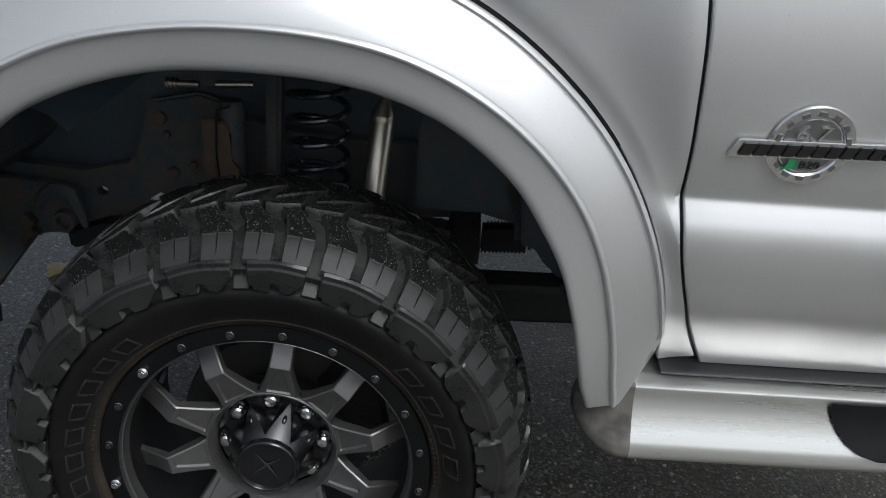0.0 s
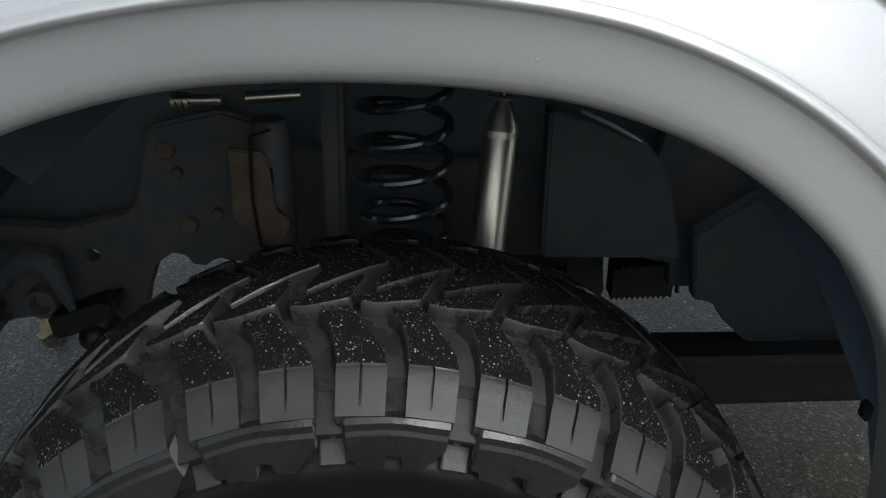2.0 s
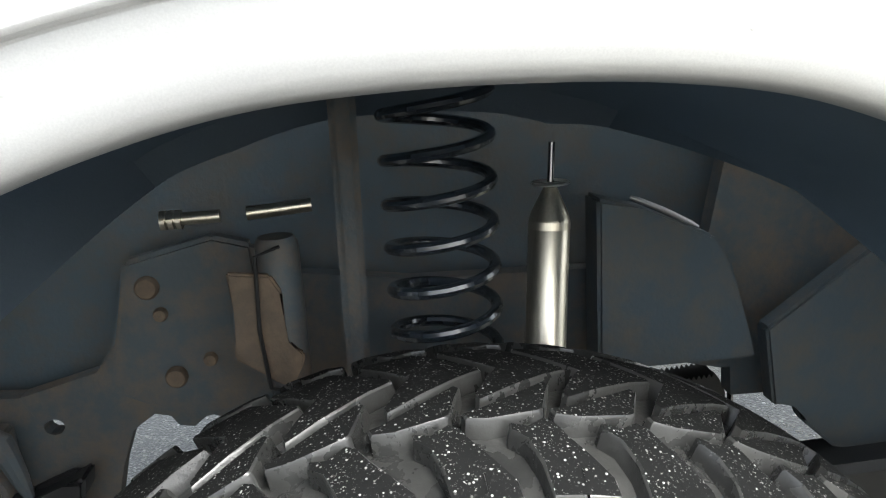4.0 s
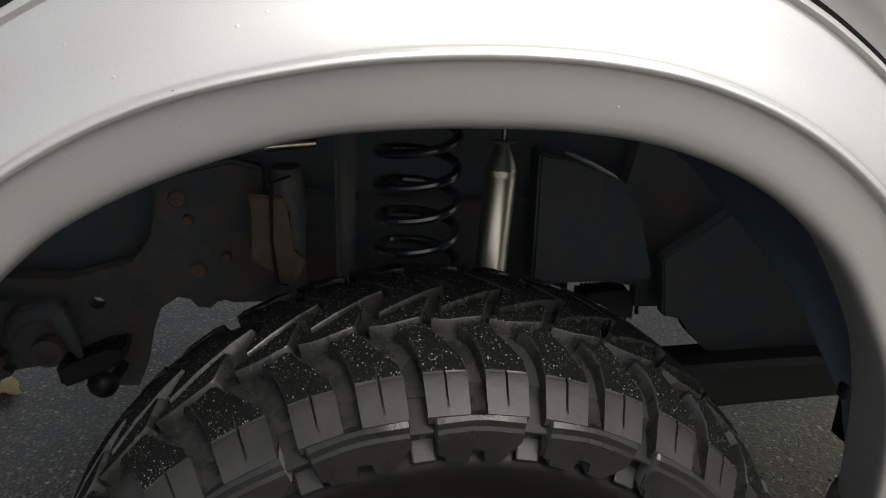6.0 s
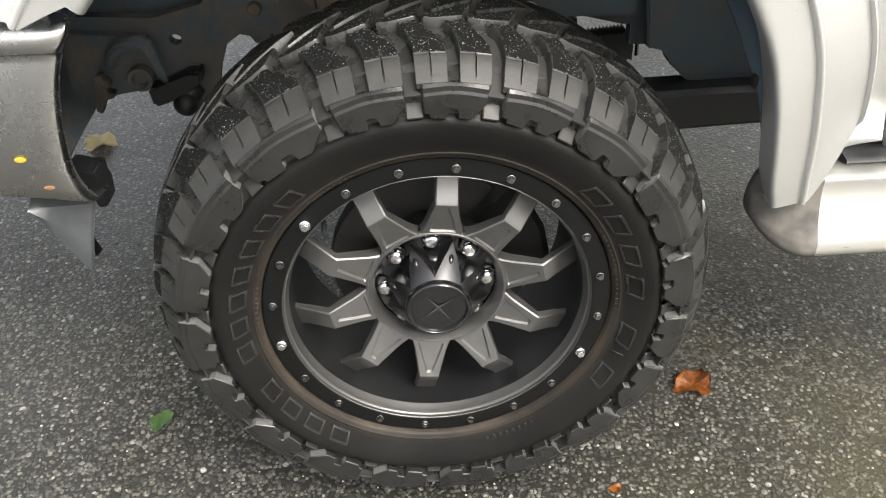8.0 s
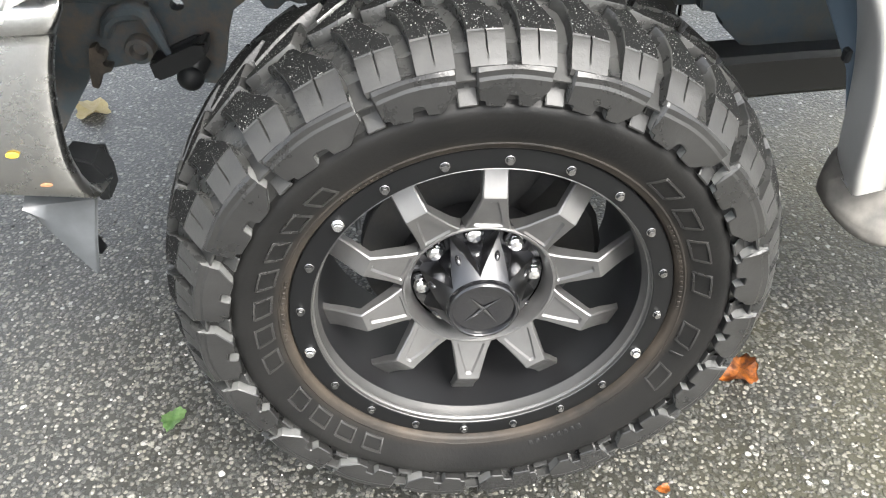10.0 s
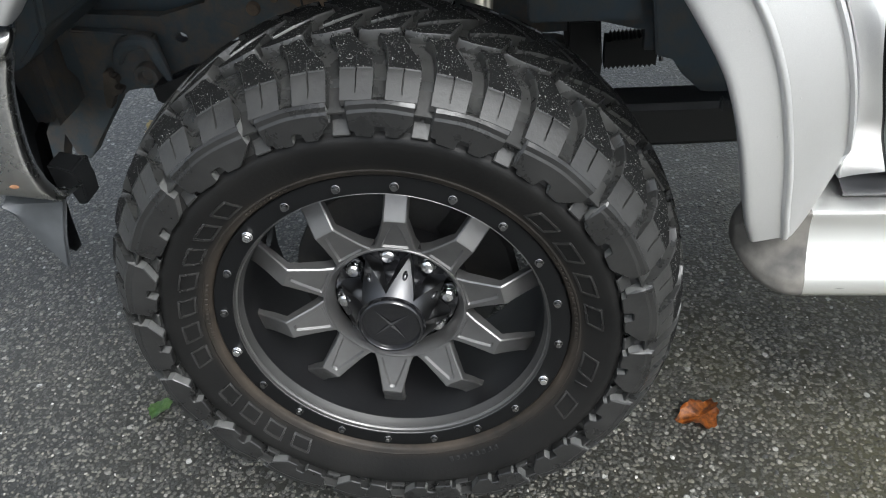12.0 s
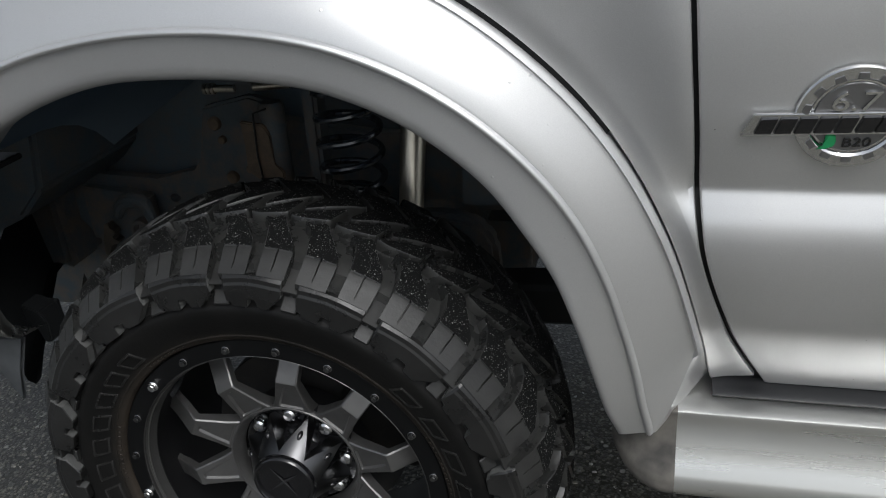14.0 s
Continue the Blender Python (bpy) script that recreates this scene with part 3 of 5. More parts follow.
def build_bumper():
    # sections along the side of the bumper, from its turned-in rear end forwards
    prof = [(0.150, 0.950), (0.085, 0.949), (0.062, 0.945), (0.050, 0.936), (0.043, 0.922), (0.041, 0.908), (0.044, 0.899), (0.0525, 0.8945), (0.055, 0.890), (0.054, 0.882), (0.052, 0.86), (0.0505, 0.83), (0.0505, 0.80), (0.0515, 0.77), (0.054, 0.74), (0.058, 0.71), (0.065, 0.68), (0.076, 0.655), (0.095, 0.640), (0.14, 0.634)]
    edge = smooth_table([(0.63, -0.512), (0.66, -0.520), (0.72, -0.523), (0.795, -0.513), (0.847, -0.502), (0.888, -0.487), (0.92, -0.467), (0.936, -0.463), (0.945, -0.467), (0.95, -0.480)])
    rows = []
    for s, turn in ((0.0, 0.030), (0.0, 0.014), (0.004, 0.004), (0.012, 0.0), (0.05, 0), (0.1, 0), (0.16, 0), (0.23, 0), (0.31, 0), (0.4, 0), (0.5, 0), (0.62, 0), (0.75, 0), (0.88, 0), (1.0, 0)):
        row = []
        for y, z in prof:
            x = lerp(edge(z) - (0.006 if turn > 0.02 else 0), -1.16, s)
            curve = 0.0 if x > -0.62 else (-(x + 0.62)) ** 2 * 1.1
            rise = max(0.0, -(x + 0.52)) * 0.16 * max(0.0, (0.72 - z) / 0.08) if z < 0.72 else 0.0
            row.append(Vector((x, y + curve + turn, z + min(rise, 0.05))))
        rows.append(row)
    b = part("front_bumper", grid(rows), DIRTYCHROME, truck, "chrome front bumper end with road dust", sharp=40)
    rows = []
    for t in (0, 0.15, 0.35, 0.55, 0.75, 0.9, 1.0):
        top = Vector((lerp(-0.622, -0.530, t), lerp(0.098, 0.112, t), lerp(0.632, 0.628, t)))
        low = Vector((lerp(-0.622, -0.5615, t), lerp(0.100, 0.104, t), lerp(0.630, 0.500, t)))
        mid = top.lerp(low, 0.5) + Vector((0, -0.006, 0))
        rows.append([top + Vector((0, 0.02, 0.01)), top, mid, low, low + Vector((0.002, 0.006, 0)), mid + Vector((0.002, 0.008, 0)), top + Vector((0.002, 0.010, 0))])
    part("lower_valance", grid(rows), VALANCE, b, "smooth grey pointed lower valance")
    bm = prism([(-0.590, 0.19, 0.650), (-0.573, 0.19, 0.647), (-0.549, 0.19, 0.638), (-0.537, 0.19, 0.612), (-0.540, 0.19, 0.572), (-0.557, 0.19, 0.570), (-0.559, 0.19, 0.600), (-0.570, 0.19, 0.612), (-0.585, 0.19, 0.60)], (0, 0.05, 0), bevel=0.003)
    part("bracket", bm, BLACK, b, "black bent steel bumper bracket")
    part("bracket_back", box(-0.60, -0.542, 0.235, 0.243, 0.572, 0.640, 0.002), BLACK, b, "black bracket plate")
    # filler widened over the chrome top to paint in its dark reflection
    part("filler_reflection_strip", prism([(-1.0, 0.060, 0.9475), (-0.488, 0.060, 0.9475), (-0.478, 0.075, 0.9475), (-0.478, 0.19, 0.9475), (-1.0, 0.19, 0.9475)], (0, 0, 0.0105), bevel=0.002), BLACK, b, "black filler between bumper and fender, also drawn as the bumper top's dark reflection")
    bm = bmesh.new()
    bmesh.ops.create_uvsphere(bm, u_segments=14, v_segments=8, radius=0.0062, matrix=pose(-0.583, 0.0512, 0.742) @ Matrix.Diagonal((1.4, 0.18, 0.75, 1)))
    part("paint_spot", bm, YELLOW, b, "yellow paint spot")
    bm = bmesh.new()
    bmesh.ops.create_uvsphere(bm, u_segments=14, v_segments=8, radius=0.0055, matrix=pose(-0.562, 0.0624, 0.688) @ Matrix.Diagonal((1.5, 0.15, 0.6, 1)))
    part("rust_spot", bm, BRONZE, b, "orange rust spot")
    yy = -0.040
    bm = prism([(-0.455, yy, 1.187), (-0.431, yy, 1.212), (-0.431, yy, 1.235), (-0.50, yy + 0.005, 1.235), (-0.50, yy + 0.005, 1.187)], (0, 0.03, 0), bevel=0.002)
    lens = part("side_marker", bm, GLASSLAMP, truck, "amber side marker lens")
    part("lamp_seal", tube([(-0.52, -0.031, 1.179), (-0.452, -0.037, 1.179), (-0.421, -0.037, 1.210), (-0.421, -0.037, 1.25)], 0.003, 8), BLACK, lens, "black rubber lamp seal")


build_bumper()

# ---------------------------------------------------------------- the wheel
wheel = part("wheel", lathe([(0.2475, 0.004), (0.2462, 0.0060), (0.2446, 0.0085), (0.2425, 0.0092), (0.2402, 0.0210), (0.2380, 0.0255), (0.2376, 0.0280), (0.2390, 0.031), (0.2390, 0.10), (0.234, 0.19), (0.238, 0.235), (0.257, 0.252), (0.279, 0.256), (0.279, 0.262), (0.254, 0.259), (0.244, 0.25), (0.241, 0.2), (0.252, 0.06), (0.262, 0.02), (0.27, 0.012), (0.27, 0.011)], 128, slots=[0] * 5 + [1] * 15), [LIP, BARREL], truck, "gunmetal ten-spoke off-road wheel with a mud-terrain tyre")

CROWN = smooth_table([(-0.022, 0.404), (-0.008, 0.417), (0.004, 0.428), (0.03, 0.443), (0.07, 0.453), (0.135, 0.459), (0.20, 0.453), (0.24, 0.443), (0.266, 0.428), (0.278, 0.417), (0.292, 0.404)])
DEPTH = 0.015


def build_tyre():
    prof = [(0.252, 0.05), (0.272, 0.018), (0.2785, 0.004), (0.2800, -0.004), (0.284, -0.009), (0.2885, -0.0098), (0.2895, -0.0112), (0.2910, -0.0112), (0.2920, -0.0105), (0.297, -0.0122), (0.312, -0.020), (0.332, -0.0265), (0.340, -0.0280), (0.3470, -0.0268), (0.3510, -0.0230), (0.355, -0.0185), (0.380, -0.009), (0.404, 0.006)]
    n0 = len(prof) - 1
    for y in (0.008, 0.03, 0.05, 0.07, 0.09, 0.115, 0.135, 0.155, 0.18, 0.20, 0.22, 0.24, 0.262):
        prof.append((CROWN(y) - DEPTH, y))
    back = [(0.398, 0.276), (0.384, 0.290), (0.360, 0.298), (0.332, 0.2965), (0.30, 0.285), (0.28, 0.27), (0.272, 0.255), (0.252, 0.22)]
    slots = [0] * n0 + [1] * 14 + [0] * (len(back) - 1)
    bm = lathe(prof + back, 180, slots=slots)
    part("tyre", bm, [RUBBER, GROOVE], wheel, "black mud-terrain tyre with brown dust at the bead", sharp=50)


build_tyre()

NOTCH = [-101.6, -83.8, -66.0, -43.8, -21.6, -4.0, 12.2, 29.8, 50.0, 72.7, 91.0, 107.6]
NOTCH += [107.6 + (258.4 - 107.6) * k / 8 for k in range(1, 8)]
EDGES = []
for k, a in enumerate(NOTCH):
    b = NOTCH[k + 1] if k + 1 < len(NOTCH) else NOTCH[0] + 360
    EDGES += [a, (a + b) / 2]
EDGES.append(NOTCH[0] + 360)


def block(poly, a0, a1, drop=DEPTH, inset=0.0016):
    """One tread block: poly of (share of the pitch, depth), between the angles a0 and a1. The top is chamfered."""
    bm = bmesh.new()
    cu = sum(p[0] for p in poly) / len(poly)
    cy = sum(p[1] for p in poly) / len(poly)
    arc = radians(a1 - a0) * 0.45
    top, mid, low = [], [], []
    for u, y in poly:
        d = Vector(((cu - u) * arc, cy - y))
        k = inset / max(d.length, 1e-6)
        ui, yi = lerp(u, cu, k), lerp(y, cy, k)
        top.append(bm.verts.new(W(CROWN(yi), lerp(a0, a1, ui), yi)))
        mid.append(bm.verts.new(W(CROWN(y) - 0.0016, lerp(a0, a1, u), y)))
        o = -0.05
        ul, yl = lerp(u, cu, o), lerp(y, cy, o)
        low.append(bm.verts.new(W(CROWN(min(max(yl, 0.0), 0.27)) - drop - 0.003, lerp(a0, a1, ul), yl)))
    n = len(poly)
    f = bm.faces.new(top)
    f.material_index = 0
    for i in range(n):
        j = (i + 1) % n
        bm.faces.new((top[i], mid[i], mid[j], top[j])).material_index = 1
        bm.faces.new((mid[i], low[i], low[j], mid[j])).material_index = 1
    bmesh.ops.triangulate(bm, faces=[f])
    return bm


def shoulder_block(a0, a1, inner=False, ramp_to=None):
    """A shoulder block: dark tread face, pale slanting facet outside it, one short sipe."""
    top = [(0.115, 0.006), (0.45, 0.006), (0.465, 0.022), (0.48, 0.006), (0.82, 0.006), (0.79, 0.016), (0.60, 0.032), (0.42, 0.049), (0.30, 0.064), (0.20, 0.0685), (0.0, 0.0600), (-0.17, 0.0635), (-0.18, 0.0570), (-0.04, 0.0480), (0.06, 0.027)]
    if inner:
        top = [(1 - u, 0.27 - y) for u, y in top]
    bm = block(top, a0, a1)
    # facet that falls from the tread edge to the shoulder
    u0, u1 = (0.115, 0.825)
    us = [u0, 0.445, 0.452, 0.478, 0.485, u1]
    prof = [(0.4285, 0.006), (0.4265, 0.002), (0.417, -0.009), (0.4075, -0.021), (0.402, -0.027), (0.394, -0.026)]
    rows = []
    for i, u in enumerate(us):
        d = 0.004 if i in (2, 3) else 0.0
        row = []
        for k, (r, y) in enumerate(prof):
            yy = y + d * (1 if k < 3 else 0)
            if inner:
                yy = 0.27 - yy
            row.append(W(r - d * (1 if k < 3 else 0), lerp(a0, a1, 1 - u if inner else u), yy))
        rows.append(row)
    side0 = [W(r, lerp(a0, a1, (1 - u0) if inner else u0), 0.27 - y if inner else y) for r, y in ((0.412, 0.012), (0.408, 0.006), (0.400, -0.002), (0.394, -0.012), (0.390, -0.018), (0.388, -0.022))]
    side1 = [W(r, lerp(a0, a1, (1 - u1) if inner else u1), 0.27 - y if inner else y) for r, y in ((0.412, 0.012), (0.408, 0.006), (0.400, -0.002), (0.394, -0.012), (0.390, -0.018), (0.388, -0.022))]
    grid([side0, rows[0]], bm=bm, slot=1)
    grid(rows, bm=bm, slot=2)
    grid([rows[-1], side1], bm=bm, slot=1)
    if ramp_to:
        # the groove in the middle of a lug runs out over its rim in a shallow scoop
        rows = []
        for u, dip in ((u1 - 0.02, 0.0), (0.90, 0.0022), (0.965, 0.0028), (1.03, 0.0022), (1.0 + u0 + 0.02, 0.0)):
            a = lerp(a0, a1, u) if u <= 1 else lerp(a1, ramp_to, u - 1)
            rows.append([W(r - dip, a, y) for r, y in ((0.4150, 0.014), (0.4140, 0.006), (0.4100, -0.004), (0.4055, -0.015), (0.4015, -0.0235), (0.3985, -0.0300), (0.3950, -0.0318))])
        grid(rows, bm=bm, slot=1)
    return bm


def build_tread():
    n = 38
    for i in range(n):
        a0, a1 = EDGES[i], EDGES[i + 1]
        part("tread_block", mesh_of(shoulder_block(a0, a1, ramp_to=EDGES[i + 2] if i % 2 == 0 else None), "tread_block", [TREAD, GROOVE, SHOULDER, GLINTWALL], True, 30), None, wheel)
        part("tread_block", mesh_of(shoulder_block(a0, a1, True), "tread_block", [TREAD, GROOVE, SHOULDER, GLINTWALL], True, 30), None, wheel)
    # two inner rows: a wedge behind each shoulder block, and a bent block that makes the chevron
    wedge = [(-0.63, 0.0775), (-0.47, 0.0805), (-0.02, 0.0985), (0.38, 0.1160), (0.43, 0.1120), (0.36, 0.0990), (0.26, 0.0785), (0.20, 0.0755), (-0.38, 0.0685), (-0.60, 0.0715)]
    bent = [(-0.40, 0.0920), (0.00, 0.1085), (0.45, 0.1275), (0.73, 0.1385), (0.72, 0.1440), (0.40, 0.1680), (0.07, 0.1930), (-0.02, 0.1955), (-0.68, 0.1955), (-0.70, 0.1900), (-0.40, 0.1650), (-0.10, 0.1400), (-0.27, 0.1200), (-0.43, 0.0985)]
    for i in range(n):
        a0, a1 = EDGES[i], EDGES[i + 1]
        for poly in (wedge, bent):
            part("tread_block", mesh_of(block(poly, a0, a1), "tread_block", [TREAD, GROOVE], True, 30), None, wheel)
    # side lugs between the notches: two tabs with a deep cut between them
    for k in range(len(NOTCH)):
        a0 = NOTCH[k]
        a1 = NOTCH[k + 1] if k + 1 < len(NOTCH) else NOTCH[0] + 360
        g = 1.75
        lo, hi = a0 + g, a1 - g
        steps = [(0, 0.3770), (0.025, 0.3620), (0.10, 0.3605), (0.115, 0.3545), (0.36, 0.3525), (0.39, 0.3535), (0.415, 0.3655), (0.44, 0.3675), (0.51, 0.3670), (0.57, 0.3655), (0.595, 0.3540), (0.76, 0.3525), (0.80, 0.3545), (1.0, 0.3745)]
        rows = []
        for u, ri in steps:
            a = lerp(lo, hi, u)
            e = 0.002 if u in (0, 1.0) else 0.0
            bow = 0.003 * math.sin(math.pi * u)
            rows.append([W(ri + 0.0005, a, -0.012), W(ri, a, -0.0330 + e), W(ri + 0.0015, a, -0.0345 + e), W(0.386 + bow, a, -0.0345 + e), W(0.390 + bow, a, -0.0327 + e), W(0.3965 + bow, a, -0.0325 + e), W(0.4010 + bow * 0.5, a, -0.0285 + e), W(0.402, a, -0.020), W(0.394, a, 0.004)])
        bm = grid([r[1:] for r in rows])
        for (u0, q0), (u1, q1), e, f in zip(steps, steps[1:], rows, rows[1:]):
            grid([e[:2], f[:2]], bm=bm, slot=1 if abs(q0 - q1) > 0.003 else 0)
        floor = []
        for u in (-0.1, 0.25, 0.5, 0.75, 1.1):
            a = lerp(lo, hi, u)
            floor.append([W(0.350, a, -0.0195), W(0.370, a, -0.0170), W(0.394, a, -0.0140)])
        grid(floor, bm=bm)
        # end walls take the pale colour that carries painted sky glints
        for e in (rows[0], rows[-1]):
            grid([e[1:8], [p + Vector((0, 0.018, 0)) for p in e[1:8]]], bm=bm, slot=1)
        part("side_lug", mesh_of(bm, "side_lug", [LUG, GLINTWALL], True, 22), None, wheel)
        # ribbed block set back inside the notch, in two scooped steps
        rows = []
        for u in (0.0, 0.08, 0.5, 0.92, 1.0):
            wide = 1.9
            a = lerp(a0 - wide, a0 + wide, u)
            e = 0.0015 if u in (0, 1) else 0
            rows.append([W(0.353, a, -0.014), W(0.3535, a, -0.0290 + e), W(0.3560, a, -0.0300 + e), W(0.3640, a, -0.0225 + e), W(0.3740, a, -0.0150 + e), W(0.3835, a, -0.0070 + e), W(0.3845, a, -0.0285 + e), W(0.3870, a, -0.0295 + e), W(0.3915, a, -0.0200 + e), W(0.3985, a, -0.0085 + e), W(0.405, a, 0.004)])
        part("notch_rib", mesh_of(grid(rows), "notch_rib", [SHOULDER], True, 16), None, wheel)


build_tread()


WALL = smooth_table([(0.280, -0.004), (0.284, -0.009), (0.290, -0.0102), (0.297, -0.0122), (0.312, -0.0200), (0.332, -0.0265), (0.346, -0.0283)])


def raised_strip(bm, a0, a1, r0, r1, height, lean):
    """One low bar on the tyre wall, with bevelled flanks; lean shifts its outer end, in degrees."""
    rows = []
    for t in (0, 0.12, 0.5, 0.88, 1):
        up = 1.0 if 0 < t < 1 else 0.0
        row = []
        for q, k in ((0, 0), (0.12, 1), (0.5, 1), (0.88, 1), (1, 0)):
            r = lerp(r0, r1, q)
            row.append(W(r, lerp(a0, a1, t) + lean * (r - 0.31) / 0.026, WALL(r) - height * min(k, up) + 0.0003))
        rows.append(row)
    grid(rows, bm=bm)


def raised_frame(a, da, r0, r1, lean):
    """A plain hollow bar of the size of a moulded character."""
    bm = bmesh.new()
    h, t = 0.0026, 0.0038
    ta = math.degrees(t / 0.31)
    raised_strip(bm, a - da / 2, a - da / 2 + ta, r0, r1, h, lean)
    raised_strip(bm, a + da / 2 - ta, a + da / 2, r0, r1, h, lean)
    raised_strip(bm, a - da / 2, a + da / 2, r0, r0 + t, h, lean)
    raised_strip(bm, a - da / 2, a + da / 2, r1 - t, r1, h, lean)
    return bm


def build_lettering():
    # two long rows of hollow bars, two lone ones, and fine print near the bead
    for first, step, count, width, lean in ((-144.5, 9.7, 4, 6.6, -1.2), (-98.5, 9.55, 7, 6.4, -1.2), (47.5, 11.7, 4, 7.6, 1.6), (101.5, 17.0, 2, 8.0, 1.6)):
        for k in range(count):
            part("moulded_mark", raised_frame(first + step * k, width, 0.2985, 0.3245, lean), MARK, wheel, "low raised moulded mark on the tyre wall")
    for first, step, count, width, r0, r1 in ((60, 2.0, 17, 1.1, 0.2825, 0.2872), (148, 2.3, 8, 1.5, 0.300, 0.308), (-94, 2.0, 12, 1.1, 0.2825, 0.2872), (108.5, 3.2, 1, 1.2, 0.301, 0.322), (-40, 1.9, 9, 1.0, 0.2825, 0.2872)):
        for k in range(count):
            bm = bmesh.new()
            raised_strip(bm, first + step * k, first + step * k + width, r0, r1, 0.0012, 0)
            part("moulded_mark", bm, RUBBER, wheel, "fine raised mark on the tyre wall")


build_lettering()


def build_rim():
    bm = lathe([(0.2470, 0.012), (0.2472, 0.001), (0.2485, -0.0005), (0.262, -0.001), (0.2755, -0.0005), (0.2775, 0.0015), (0.2780, 0.012)], 160)
    part("bead_ring", bm, RING, wheel, "black bolted outer ring")
    bm = lathe([(0.2462, 0.010), (0.2462, 0.0005), (0.2468, -0.0002), (0.2474, 0.0004)], 160)
    part("ring_edge", bm, LIP, wheel, "thin machined edge")
    # bolts
    bm = lathe([(0.0068, 0.0), (0.0068, -0.0016), (0.0062, -0.002), (0.0050, -0.002), (0.0050, -0.002)], 18, centre=(0, 0, 0))
    hexa = [(0.0052 * math.cos(math.pi / 3 * k), -0.002, 0.0052 * math.sin(math.pi / 3 * k)) for k in range(6)]
    prism(hexa, (0, -0.0052, 0), bm, 0.0007)
    plain = mesh_of(bm, "ring_bolt", [BOLTSTEEL], True, 30)
    bm = lathe([(0.0084, 0.0), (0.0084, -0.002), (0.0076, -0.0026), (0.005, -0.0026)], 20, centre=(0, 0, 0))
    hexa = [(0.0066 * math.cos(math.pi / 3 * k), -0.0026, 0.0066 * math.sin(math.pi / 3 * k)) for k in range(6)]
    prism(hexa, (0, -0.0066, 0), bm, 0.0009)
    bright = mesh_of(bm, "ring_bolt", [CHROME], True, 30)
    for k in range(20):
        big = k in (6, 14, 17)
        ob = part("ring_bolt", bright if big else plain, None, wheel, "bright chrome bolt" if big else "")
        p = W(0.261, 18 * k + 6.7, -0.0008)
        ob.matrix_basis = Matrix.Translation(p) @ Matrix.Rotation(radians(k * 37), 4, "Y")
    # valve stem through the barrel, beside the ring
    part("valve_stem", tube([W(0.238, -46.2, 0.046), W(0.2330, -46.2, 0.030), W(0.2300, -46.2, 0.010), W(0.2295, -46.2, 0.003)], [0.005, 0.0045, 0.0042, 0.0036], 12), BLACK, wheel, "short black valve stem")
    # centre of the wheel
    # the gunmetal outer wall takes the dark barrel colour in place of shade
    bm = lathe([(0.114, 0.080), (0.1170, 0.060), (0.1160, 0.0530), (0.1140, 0.0505), (0.1115, 0.0508), (0.1060, 0.0590), (0.1018, 0.0675), (0.1008, 0.089), (0.083, 0.094), (0.05, 0.094), (0.05, 0.112), (0.114, 0.116), (0.114, 0.080)], 96, slots=[1, 0, 0, 0, 0, 0, 0, 1, 1, 1, 1, 1])
    part("wheel_centre", bm, [GUN, BARREL], wheel, "gunmetal centre with a lug well")


build_rim()


def spoke_mesh():
    """A spoke that rises from the centre to a knee and falls back to the barrel, with a sunk triangular pocket."""
    rows = []
    body = [(0.100, 0.0560, 0.0350, 0.084), (0.111, 0.0525, 0.0335, 0.078), (0.119, 0.0500, 0.0305, 0.073), (0.130, 0.0465, 0.0272, 0.067), (0.155, 0.0390, 0.0222, 0.057), (0.172, 0.0338, 0.0188, 0.050), (0.1775, 0.0318, 0.0180, 0.047), (0.1805, 0.0326, 0.0180, 0.047), (0.205, 0.0490, 0.0178, 0.062), (0.2250, 0.0612, 0.0178, 0.072), (0.2400, 0.0690, 0.0190, 0.080)]
    face = lambda r, k: table([(s[0], s[k]) for s in body], r)
    c = 0.0022
    for r in (0.109, 0.112, 0.1165, 0.1190, 0.130, 0.140, 0.150, 0.160, 0.1685, 0.1708, 0.1775, 0.1805, 0.205, 0.2250, 0.2400):
        y, h, yb = face(r, 1), face(r, 2), face(r, 3)
        w = table([(0.1165, 0.0225), (0.145, 0.0140), (0.1708, 0.0050)], r)
        w = min(w, h - c - 0.002)
        s = 0.0042 if 0.118 < r < 0.170 else 0.0
        k = 0.0024
        rows.append([Vector(p) for p in (
            (-h - 0.0015, yb, r), (-h - 0.0005, lerp(y, yb, 0.5), r), (-h, y + c, r), (-h + c, y, r), (-w, y, r), (-w + k, y + s, r),
            (w - k, y + s, r), (w, y, r), (h - c, y, r), (h, y + c, r), (h + 0.0005, lerp(y, yb, 0.5), r), (h + 0.0015, yb, r))])
    bm = grid(rows, close_v=True)
    n = len(rows[0])
    bm.faces.new([v for v in bm.verts][:n])
    bm.faces.new([v for v in bm.verts][-n:])
    return mesh_of(bm, "spoke", [GUN], True, 28)


